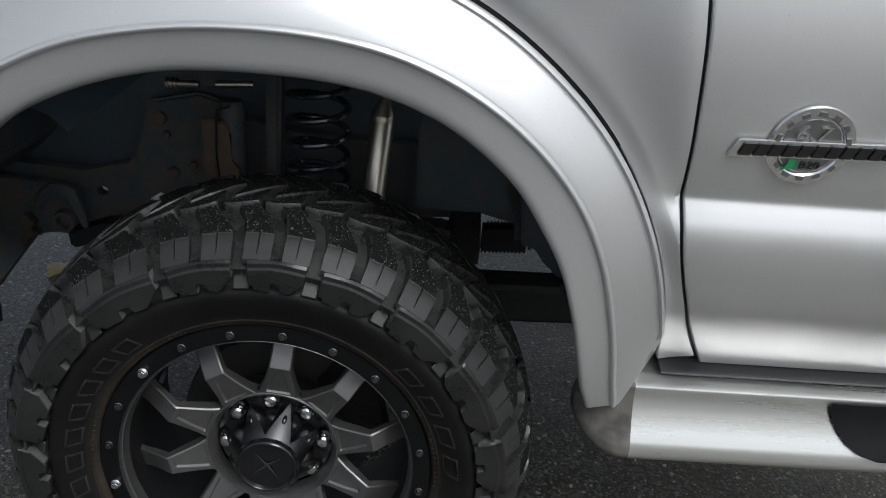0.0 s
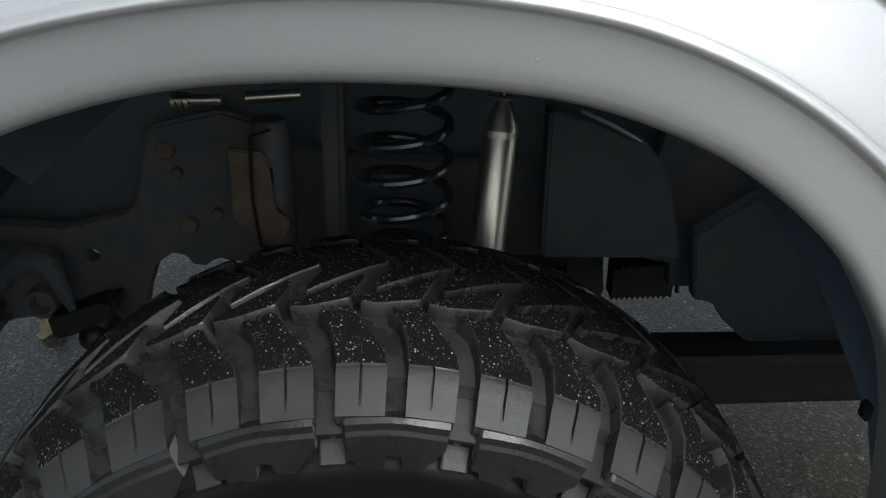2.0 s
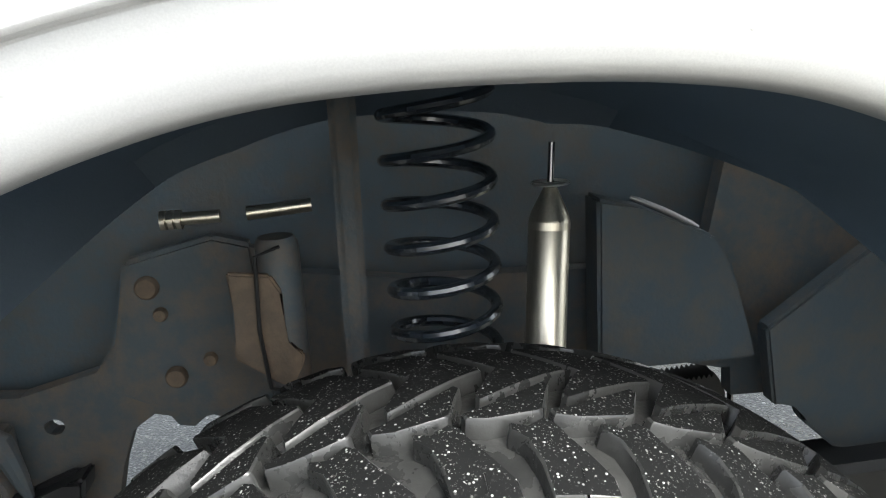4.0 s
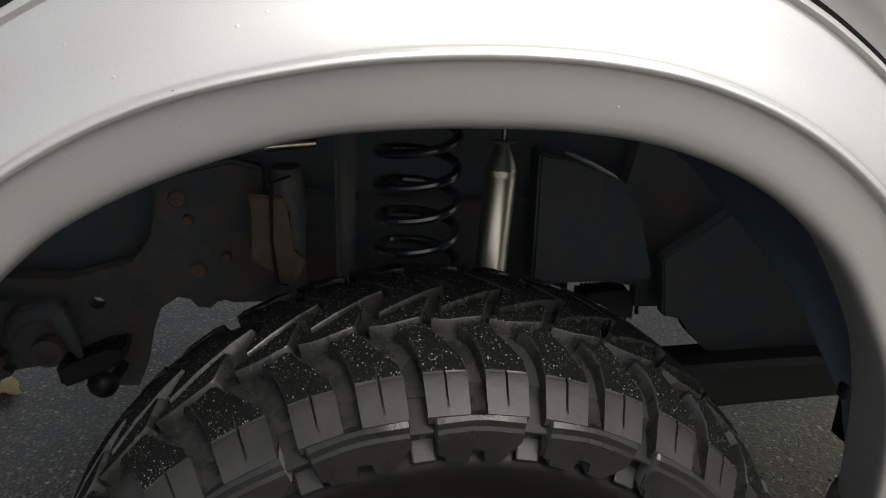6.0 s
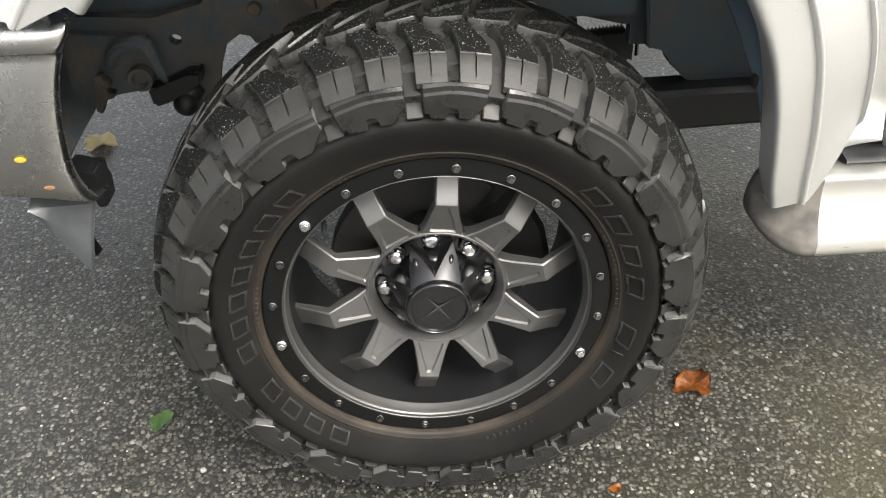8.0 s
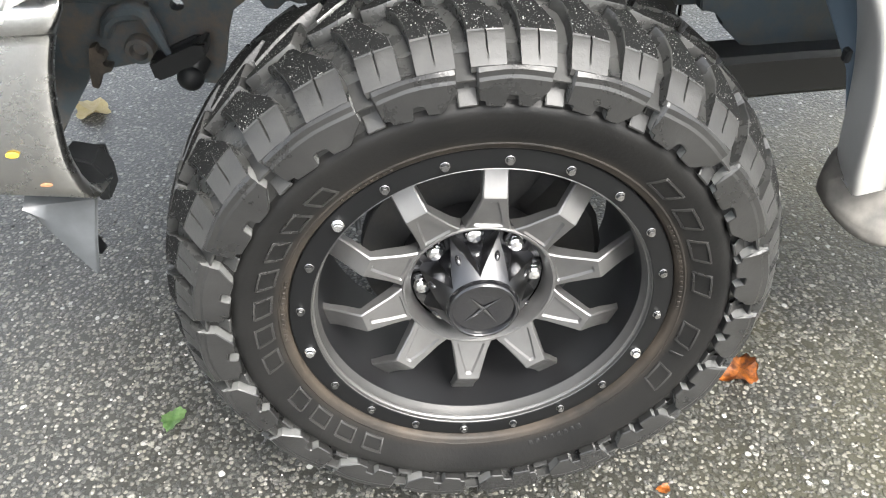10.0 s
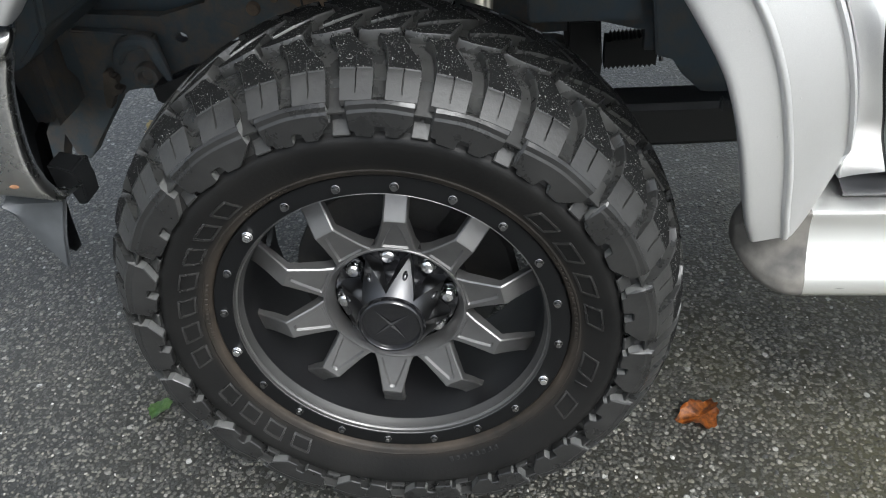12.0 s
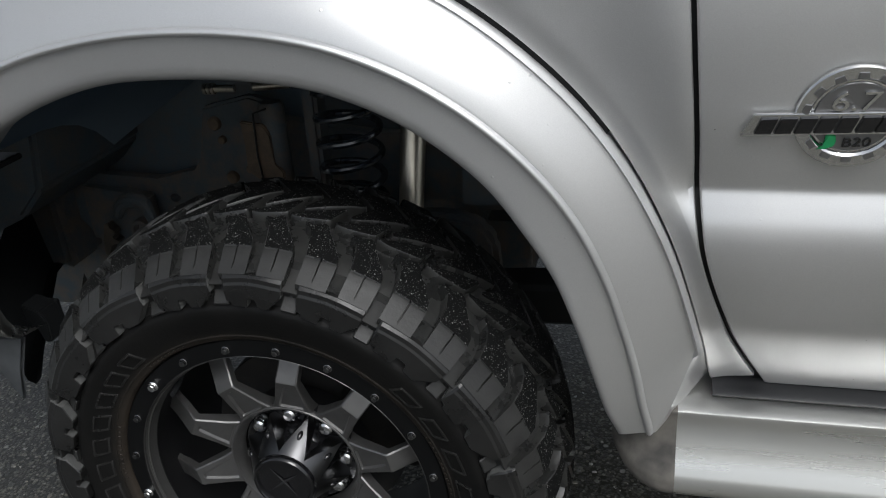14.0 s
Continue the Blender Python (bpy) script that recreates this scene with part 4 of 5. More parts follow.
def build_spokes():
    me = spoke_mesh()
    for k in range(10):
        ob = part("spoke", me, None, wheel)
        ob.matrix_basis = Matrix.Translation((0, 0, AXLE)) @ Matrix.Rotation(radians(36 * k + 6.0), 4, "Y")
    # lug nuts in dark seats
    part("cap_flange", lathe([(0.060, 0.0850), (0.078, 0.0862), (0.094, 0.0862), (0.0998, 0.0835), (0.1006, 0.0790)], 72), FLANGE, wheel, "dark chrome flange round the lug nuts")
    bm = lathe([(0.0172, -0.0090), (0.0168, -0.0135), (0.0156, -0.0142), (0.0140, -0.0125), (0.0120, -0.0108), (0.0010, -0.0106)], 24, centre=(0, 0, 0))
    seat = mesh_of(bm, "lug_seat", [GLOSSBLACK], True, 40)
    bm = bmesh.new()
    hexa = [(0.0126 * math.cos(math.pi / 3 * k), 0.004, 0.0126 * math.sin(math.pi / 3 * k)) for k in range(6)]
    prism(hexa, (0, -0.024, 0), bm, 0.0018)
    lathe([(0.0112, -0.018), (0.0105, -0.0235), (0.0076, -0.0262), (0.0004, -0.0275)], 16, bm=bm, centre=(0, 0, 0))
    bmesh.ops.scale(bm, vec=(1.1, 1.06, 1.1), verts=bm.verts)
    nut = mesh_of(bm, "lug_nut", [CHROME], True, 30)
    for k in range(8):
        p = W(0.0850, 45 * k - 3.5, 0.0935)
        for nm, me2 in (("lug_seat", seat), ("lug_nut", nut)):
            ob = part(nm, me2, None, wheel)
            ob.matrix_basis = Matrix.Translation(p) @ Matrix.Rotation(radians(k * 17), 4, "Y")


build_spokes()


def build_cap():
    # crown of eight folded points round a cup
    bm = bmesh.new()
    rows = []
    steps = 10
    for k in range(8 * steps):
        a = 45 * k / steps - 3.5
        u = abs(((k % steps) / steps) * 2 - 1)  # 1 at the lug, 0 at the point
        reach = lerp(1.0, 0.06, u ** 0.72)
        fold = 0.004 * u
        row = []
        for t in (0.0, 0.33, 0.66, 1.0):
            q = t * reach
            row.append(W(lerp(0.0545, 0.0925, q), a, lerp(0.009, 0.070, q ** 1.05) + fold * q))
        e = row[-1]
        row.append(e + Vector((0, 0.004, 0)))
        row.append(Vector((e.x * 0.90, 0.093, AXLE + (e.z - AXLE) * 0.90)))
        rows.append(row)
    bm = grid(rows, close_u=True)
    crown = part("centre_cap", bm, CROWNMETAL, wheel, "dark chrome crown-shaped centre cap", sharp=14)
    part("cap_base", lathe([(0.053, 0.022), (0.062, 0.055), (0.068, 0.0935)], 48), GLOSSBLACK, wheel, "gloss black cap base")
    bm = lathe([(0.0550, 0.024), (0.0545, 0.010), (0.0525, 0.0020), (0.0500, -0.0008), (0.0470, -0.0010), (0.0455, 0.0008), (0.0450, 0.0050)], 72)
    part("cap_bezel", bm, GLOSSBLACK, wheel, "gloss black cap rim")
    bm = lathe([(0.0452, 0.0050), (0.034, 0.0047), (0.012, 0.0067), (0.0006, 0.0075)], 64)
    part("cap_face", bm, GLOSSBLACK, wheel, "gloss black cap face")
    bm = bmesh.new()
    for a in (45, 135, 225, 315):
        tipv = W(0.036, a + 8, 0.0041)
        rows = [W(0.0035, a - 60, 0.0053), W(0.0035, a + 60, 0.0053)]
        vs = [bm.verts.new(p) for p in (rows[0], tipv, rows[1], W(0.001, a, 0.0040))]
        bm.faces.new((vs[0], vs[1], vs[3]))
        bm.faces.new((vs[3], vs[1], vs[2]))
    part("cap_emblem", bm, DARKCHROME, wheel, "plain four-pointed emblem", smooth=False)
    # dark bolts sunk in the points
    bm = bmesh.new()
    bmesh.ops.create_uvsphere(bm, u_segments=12, v_segments=8, radius=1.0, matrix=Matrix.Diagonal((0.0042, 0.004, 0.0085, 1)))
    me = mesh_of(bm, "cap_bolt", [GLOSSBLACK], True, 60)
    for k in range(8):
        a = 45 * k - 3.5 + 22.5
        ob = part("cap_bolt", me, None, wheel)
        ob.matrix_basis = Matrix.Translation(W(0.0745, a, 0.0400)) @ Matrix.Rotation(radians(a), 4, "Y") @ Matrix.Rotation(radians(-56), 4, "X")


build_cap()


def build_brake():
    bm = lathe([(0.05, 0.135), (0.173, 0.135), (0.175, 0.137), (0.175, 0.165), (0.173, 0.167), (0.05, 0.167)], 96)
    part("brake_disc", bm, BRAKE, wheel, "dark brake disc")
    rows = []
    for r, y0, y1 in ((0.115, 0.122, 0.20), (0.15, 0.116, 0.205), (0.190, 0.117, 0.205), (0.200, 0.125, 0.20)):
        rows.append([W(r, a, y0 + (0.012 if a in (35, 105) else 0)) for a in (35, 40, 52, 70, 86, 99, 105)])
    bm = grid(rows)
    bmesh.ops.solidify(bm, geom=bm.faces[:], thickness=-0.03)
    part("brake_caliper", bm, BRAKE, wheel, "dark brake caliper")
    bm = tube([W(0, 0, 0.16), W(0, 0, 0.34), W(0.0, 0, 0.9)], [0.075, 0.06, 0.05], 24)
    part("axle", bm, CHASSIS, truck, "dark steel front axle tube")


build_brake()

# ---------------------------------------------------------------- inside the wheel arch
def build_arch():
    n = 90
    rows = []
    for i in range(n + 1):
        s = i / n
        a = lerp(A_OPEN - 6, END - 10, s)
        o = OPEN(a) + 0.016
        o += 0.03 * max(0.0, -(a + 20) / 20) if a < -20 else 0
        yo = Y_OPEN(a) + 0.06
        deep = table([(-50, 0.30), (-30, 0.62), (25, 0.62), (36, 0.36), (47, 0.18), (58, 0.09), (80, 0.075)], a)
        q = (deep - yo)
        g = table([(18, 1.0), (36, 0.0)], a)
        rows.append([W(o, a, yo), W(o + 0.008, a, yo + 0.12 * q), W(o + 0.018, a, yo + 0.4 * q), W(o + 0.018, a, yo + 0.7 * q), W(o + 0.010, a, yo + 0.84 * q), W(o - 0.004 * g, a, yo + 0.93 * q), W(o - 0.03 * g, a, yo + 0.985 * q), W(o - 0.07 * g, a, deep)])
    bm = grid(rows)
    bmesh.ops.solidify(bm, geom=bm.faces[:], thickness=0.004)
    part("arch_liner", bm, LINER, truck, "black plastic wheel arch liner")
    bm = box(-0.85, 0.66, 0.70, 0.74, 0.715, 1.3, 0.01)
    part("inner_fender", bm, INNER, truck, "dark inner fender panel")
    hood = []
    for y, z in ((-0.028, 1.497), (0.0, 1.505), (0.08, 1.512), (0.5, 1.530), (1.0, 1.535), (1.5, 1.530), (1.92, 1.512), (2.0, 1.505), (2.03, 1.49), (2.04, 1.2), (2.0, 0.9), (1.95, 0.7)):
        hood.append([Vector((x, y, z)) for x in (-1.0, -0.5, 0.2, 1.0, 1.75)])
    bm = grid(hood)
    bmesh.ops.solidify(bm, geom=bm.faces[:], thickness=0.004)
    part("hood", bm, PAINT, truck, "silver painted hood and far side panel")
    # plain box added for the unseen body; keeps light out of the arch
    bm = box(-1.0, 1.75, 0.72, 1.95, 0.75, 1.42, 0.05)
    part("body_standin", bm, CHASSIS, truck, "plain dark box in place of the unseen body, blocks light")


def build_frame():
    # plate of the frame with its stepped lower edge
    prof = [(-0.75, 0.64), (-0.72, 0.60), (-0.655, 0.597), (-0.64, 0.578), (-0.61, 0.60), (-0.545, 0.603), (-0.535, 0.578), (-0.50, 0.573), (-0.475, 0.545), (-0.435, 0.540), (-0.42, 0.575), (-0.405, 0.635), (-0.385, 0.685), (-0.355, 0.705), (-0.335, 0.700), (-0.325, 0.685), (-0.305, 0.682), (-0.285, 0.698), (-0.265, 0.690), (-0.20, 0.69), (0.0, 0.70), (0.24, 0.725), (0.31, 0.720), (0.43, 0.690), (0.445, 0.690), (0.447, 0.646), (0.514, 0.644), (0.566, 0.604), (0.624, 0.571), (0.75, 0.56), (0.80, 0.80), (0.75, 1.1), (0.45, 1.1), (0.40, 0.85), (0.0, 0.86), (-0.28, 0.90), (-0.34, 0.875), (-0.42, 0.77), (-0.52, 0.745)]
    hole = [(-0.484 + 0.0135 * math.cos(2 * math.pi * k / 12), 0.700 + 0.011 * math.sin(2 * math.pi * k / 12)) for k in range(13)]
    prof += [(-0.5205, 0.7445)] + [hole[(6 - k) % 12] for k in range(13)] + [(-0.521, 0.7451), (-0.75, 0.76)]
    frame_rail = part("frame_rail", prism([(x, 0.61, z) for x, z in prof], (0, 0.03, 0)), CHASSIS, truck, "dark steel frame with rust stains", smooth=False)
    for x, z, r in ((-0.334, 0.886, 0.015), (-0.313, 0.765, 0.014), (-0.268, 0.785, 0.009), (-0.322, 0.850, 0.009)):
        bm = lathe([(r, 0.0), (r, -0.006), (r * 0.8, -0.011), (0.0005, -0.012)], 20, centre=(x, 0.585, z))
        part("frame_bolt", bm, RUST, frame_rail, "rusty bolt head")
    bm = prism([(-0.36, 0.585, 0.92), (-0.25, 0.585, 0.945), (-0.20, 0.585, 0.93), (-0.19, 0.585, 0.72), (-0.30, 0.585, 0.70), (-0.40, 0.585, 0.75)], (0, 0.03, 0), bevel=0.006)
    part("gusset", bm, CHASSIS, frame_rail, "dark steel mounting plate")
    # shaped brackets ahead of the wheel
    bm = prism([(-0.70, 0.575, 0.735), (-0.60, 0.575, 0.725), (-0.53, 0.575, 0.715), (-0.528, 0.575, 0.66), (-0.534, 0.575, 0.628), (-0.549, 0.575, 0.610), (-0.625, 0.575, 0.599), (-0.70, 0.575, 0.605)], (0, 0.03, 0), bevel=0.004)
    part("bracket", bm, CHASSIS, frame_rail, "dark pressed steel bracket")
    bm = lathe([(0.0005, 0.012), (0.013, 0.012), (0.0145, 0.0), (0.017, -0.004), (0.024, -0.003), (0.0265, 0.003), (0.0265, 0.03)], 24, centre=(-0.555, 0.556, 0.640))
    part("bush_eye", bm, CHASSIS, frame_rail, "dark bush eye")
    # pressed rib that arches over the eye and runs down to the link
    ribs = [(-0.607, 0.560, 0.672), (-0.594, 0.556, 0.697), (-0.578, 0.554, 0.711), (-0.557, 0.552, 0.717), (-0.538, 0.551, 0.717), (-0.526, 0.550, 0.711), (-0.519, 0.549, 0.692), (-0.510, 0.548, 0.662), (-0.502, 0.546, 0.636)]
    part("rib", tube(ribs, [0.010, 0.014, 0.016, 0.017, 0.017, 0.016, 0.014, 0.011, 0.006], 10), CHASSIS, frame_rail, "arched rib with rust stains")
    bm = prism([(-0.634, 0.535, 0.660), (-0.622, 0.535, 0.662), (-0.622, 0.535, 0.650), (-0.612, 0.535, 0.648), (-0.610, 0.535, 0.636), (-0.619, 0.535, 0.633), (-0.618, 0.535, 0.624), (-0.604, 0.535, 0.622), (-0.607, 0.535, 0.613), (-0.624, 0.535, 0.611), (-0.632, 0.535, 0.596), (-0.639, 0.535, 0.580), (-0.649, 0.535, 0.585), (-0.645, 0.535, 0.615)], (0, 0.025, 0), bevel=0.0015)
    part("tab", bm, TAN, frame_rail, "tan rusty steel tab")
    bm = prism([(-0.537, 0.525, 0.632), (-0.500, 0.525, 0.634), (-0.452, 0.525, 0.652), (-0.426, 0.525, 0.668), (-0.430, 0.525, 0.636), (-0.470, 0.525, 0.614), (-0.510, 0.525, 0.596), (-0.532, 0.525, 0.592)], (0, 0.05, 0), bevel=0.006)
    part("link", bm, BLACK, frame_rail, "black steel drop link")
    prof = [(0.0005, -0.030), (0.016, -0.027), (0.026, -0.018), (0.031, -0.004), (0.030, 0.008), (0.024, 0.016), (0.028, 0.024), (0.030, 0.05)]
    bm = lathe(prof, 24, centre=(0, 0, 0))
    part("ball_joint", bm, BLACK, frame_rail, "black rubber ball joint boot").matrix_basis = pose(-0.470, 0.535, 0.594, 35, 0, -25) @ Matrix.Scale(0.8, 4)


def build_suspension():
    # the parts hang a little nearer to the wheel than the frame
    near = Matrix.Translation((0.014, -0.55, 1.25)) @ Matrix.Scale(0.94, 4) @ Matrix.Translation((-0.02, 0.55, -1.25))
    a, b = Vector((0.1635, 0.514, 0.985)), Vector((0.118, 0.455, 0.42))
    at = lambda z: b.lerp(a, (z - b.z) / (a.z - b.z))
    bm = tube([at(0.982), at(0.974), at(0.953), at(0.945), at(0.944), b], [0.008, 0.012, 0.022, 0.0242, 0.0248, 0.0248], 32)
    shock = part("shock_absorber", bm, SHOCK, truck, "brushed silver shock absorber with a tapered top")
    part("shaft", tube([at(0.978), at(1.035)], 0.0042, 12), DARKCHROME, shock, "thin steel damper rod")
    part("washer", lathe([(0.001, 0), (0.022, 0.0), (0.023, 0.001), (0.022, 0.003), (0.001, 0.003)], 24, centre=(0, 0, 0)), ALU, shock, "bright steel washer").matrix_basis = Matrix.Translation(at(0.986)) @ Matrix.Rotation(radians(90), 4, "X")
    part("collar", tube([at(0.942), at(0.933)], 0.0253, 32), SHOCK, shock, "polished collar")
    # coil
    path = []
    for i in range(24 * 11 + 1):
        a = 2 * math.pi * i / 24
        path.append((0.029 + 0.061 * math.cos(a), 0.495 + 0.061 * math.sin(a), 0.550 + 0.0505 * i / 24))
    part("coil_spring", tube(path, 0.0072, 10), SPRING, truck, "gloss black coil spring")
    # steering damper can and bracket
    can = part("reservoir", tube([(-0.168, 0.575, 0.936), (-0.168, 0.575, 0.928), (-0.166, 0.575, 0.74)], [0.022, 0.027, 0.027], 24), CHASSIS, truck, "brown rusty cylindrical reservoir")
    part("bracket", prism([(-0.228, 0.54, 0.903), (-0.176, 0.54, 0.896), (-0.164, 0.54, 0.874), (-0.165, 0.54, 0.808), (-0.144, 0.54, 0.793), (-0.145, 0.54, 0.781), (-0.162, 0.54, 0.751), (-0.179, 0.54, 0.756), (-0.2, 0.54, 0.774), (-0.229, 0.54, 0.793), (-0.22, 0.54, 0.85)], (0, 0.012, 0), bevel=0.003), RUST, can, "rusty steel bracket")
    part("clip_wire", tube([(-0.160, 0.535, 0.932), (-0.190, 0.533, 0.922), (-0.194, 0.532, 0.83), (-0.188, 0.532, 0.755), (-0.172, 0.532, 0.752)], 0.0025, 6), BLACK, can, "thin black wire clip")
    # horizontal bright tubes
    t = part("brake_tube", tube([(-0.290, 0.542, 0.972), (-0.226, 0.545, 0.972)], 0.0075, 14), SHOCK, truck, "dull silver horizontal tube")
    for i in range(3):
        part("ferrule", tube([(-0.293 + i * 0.009, 0.542, 0.972), (-0.287 + i * 0.009, 0.542, 0.972)], 0.0115, 16), SHOCK, t, "ribbed metal ferrule")
    part("brake_tube", tube([(-0.199, 0.575, 0.967), (-0.121, 0.580, 0.971)], 0.0085, 14), SHOCK, truck, "dull silver horizontal tube")
    part("tower", prism([(-0.09, 0.56, 1.2), (-0.055, 0.56, 1.2), (-0.065, 0.56, 0.72), (-0.095, 0.56, 0.72)], (0, 0.06, 0), bevel=0.008), CHASSIS, truck, "dark vertical shock tower rib")
    part("tower", prism([(0.235, 0.56, 0.955), (0.30, 0.56, 0.935), (0.39, 0.56, 0.895), (0.415, 0.56, 0.86), (0.455, 0.56, 0.72), (0.235, 0.56, 0.72)], (0, 0.06, 0), bevel=0.005), PANEL, truck, "dark body mount bracket")
    part("tie_rod_end", prism([(0.300, 0.80, 0.646), (0.380, 0.80, 0.643), (0.388, 0.80, 0.539), (0.385, 0.80, 0.470), (0.331, 0.80, 0.471), (0.302, 0.80, 0.568)], (0, 0.05, 0), bevel=0.012), BLACK, truck, "black forged tie rod end")
    part("frame_bracket", prism([(0.452, 0.5, 0.678), (0.484, 0.5, 0.678), (0.498, 0.5, 0.648), (0.544, 0.5, 0.605), (0.70, 0.5, 0.585), (0.98, 0.5, 0.570), (0.98, 0.5, 0.90), (0.60, 0.5, 0.90), (0.438, 0.5, 0.786)], (0, 0.03, 0), bevel=0.004), PANEL, truck, "dark slanting frame bracket")
    for ob in truck.children:
        if ob.name.split(".")[0] in ("shock_absorber", "coil_spring", "reservoir", "brake_tube", "tower"):
            ob.matrix_basis = near @ ob.matrix_basis
    part("hose", tube([(0.258, 0.499, 0.970), (0.268, 0.498, 0.966), (0.300, 0.499, 0.951), (0.335, 0.500, 0.932), (0.345, 0.503, 0.926)], [0.002, 0.0034, 0.0036, 0.0034, 0.002], 12), PLATE, truck, "dull silver slanting tube")
    part("steering_knuckle", prism([(0.02, 0.53, 0.44), (0.02, 0.53, 0.66), (0.06, 0.53, 0.705), (0.14, 0.53, 0.716), (0.215, 0.53, 0.708), (0.252, 0.53, 0.685), (0.272, 0.53, 0.650), (0.278, 0.53, 0.56), (0.25, 0.53, 0.44)], (0, 0.05, 0), bevel=0.012), CHASSIS, truck, "dark cast steel steering knuckle")
    # added filler plate: hides the bright ground beyond, one slot left open
    part("ground_blocker", prism([(0.13, 0.79, 0.43), (0.285, 0.79, 0.43), (0.306, 0.79, 0.50), (0.306, 0.79, 0.580), (0.285, 0.79, 0.586), (0.205, 0.79, 0.588), (0.205, 0.79, 0.614), (0.306, 0.79, 0.618), (0.306, 0.79, 0.70), (0.13, 0.79, 0.70)], (0, 0.07, 0)), CHASSIS, truck, "plain dark filler behind the axle that hides the ground beyond", smooth=False)
    # differential housing in the middle of the axle, with its round cover
    case = prism([(-0.20, 1.27, 0.16), (-0.14, 1.27, 0.11), (0.12, 1.27, 0.10), (0.22, 1.27, 0.13), (0.265, 1.27, 0.22), (0.268, 1.27, 0.40), (0.25, 1.27, 0.50), (0.16, 1.27, 0.56), (-0.12, 1.27, 0.56), (-0.20, 1.27, 0.48)], (0, 0.24, 0), bevel=0.02)
    part("differential", case, CHASSIS, truck, "dark cast iron axle differential")
    # radius arm running rearwards
    rows = []
    for x, z, h in ((0.05, 0.49, 0.045), (0.20, 0.550, 0.044), (0.35, 0.560, 0.044), (0.50, 0.562, 0.044), (0.64, 0.566, 0.043), (0.85, 0.568, 0.040)):
        rows.append([Vector((x, 0.46, z - h)), Vector((x, 0.45, z - h + 0.01)), Vector((x, 0.45, z + h - 0.01)), Vector((x, 0.46, z + h)), Vector((x, 0.53, z + h)), Vector((x, 0.53, z - h))])
    part("radius_arm", grid(rows, close_v=True), BLACK, truck, "dark boxed steel radius arm")
    bm = bmesh.new()
    teeth = []
    for i in range(11):
        teeth += [(lerp(0.384, 0.488, i / 11), lerp(0.557, 0.561, i / 11)), (lerp(0.384, 0.488, (i + 0.5) / 11), lerp(0.564, 0.568, i / 11))]
    teeth += [(0.492, 0.562), (0.493, 0.596), (0.482, 0.622)]
    for i in range(10):
        teeth += [(lerp(0.474, 0.390, i / 10), lerp(0.632, 0.626, i / 10)), (lerp(0.474, 0.390, (i + 0.5) / 10), lerp(0.624, 0.618, i / 10))]
    teeth += [(0.384, 0.62)]
    part("ribbed_boot", prism([(x, 0.72, z) for x, z in teeth], (0, 0.05, 0), bm), BLACK, truck, "black toothed rubber boot", smooth=False)
    part("boot_bolt", tube([(0.500, 0.72, 0.612), (0.502, 0.72, 0.575)], 0.005, 8), DARKCHROME, truck, "thin steel bolt")


def build_front():
    rows = []
    for x, y in ((-0.575, 0.14), (-0.63, 0.22), (-0.72, 0.36), (-0.84, 0.55), (-0.92, 0.8), (-0.95, 1.2), (-0.92, 1.7)):
        rows.append([Vector((x - 0.02, y - 0.02, 0.70)), Vector((x - 0.01, y - 0.01, 0.60)), Vector((x, y, 0.515)), Vector((x + 0.012, y + 0.004, 0.505)), Vector((x + 0.022, y + 0.01, 0.515))])
    bm = grid(rows)
    bmesh.ops.solidify(bm, geom=bm.faces[:], thickness=0.006)
    part("air_dam", bm, BLACK, truck, "black plastic air dam below the bumper")
    part("front_crossmember", box(-1.02, -0.80, 0.60, 1.7, 0.50, 0.90, 0.02), CHASSIS, truck, "dark steel front crossmember")
    part("bumper_mount", prism([(x - 0.018, 0.72, z) for x, z in ((-1.0, 0.74), (-0.66, 0.70), (-0.668, 0.58), (-0.690, 0.538), (-0.713, 0.497), (-0.786, 0.404), (-0.815, 0.362), (-0.826, 0.354), (-0.854, 0.371), (-0.862, 0.440), (-0.880, 0.390), (-0.897, 0.342), (-0.93, 0.33), (-1.0, 0.33))], (0, 0.05, 0), bevel=0.003), CHASSIS, truck, "dark rusty bumper mount")
    part("front_splash_panel", prism([(-0.56, 0.34, 1.05), (-0.60, 0.34, 0.82), (-0.66, 0.34, 0.76), (-0.75, 0.34, 0.72), (-0.9, 0.34, 0.70), (-0.9, 0.34, 1.05)], (0, 0.36, 0), bevel=0.01), PANEL, truck, "black front splash panel")


build_front()
build_arch()
build_frame()
build_suspension()


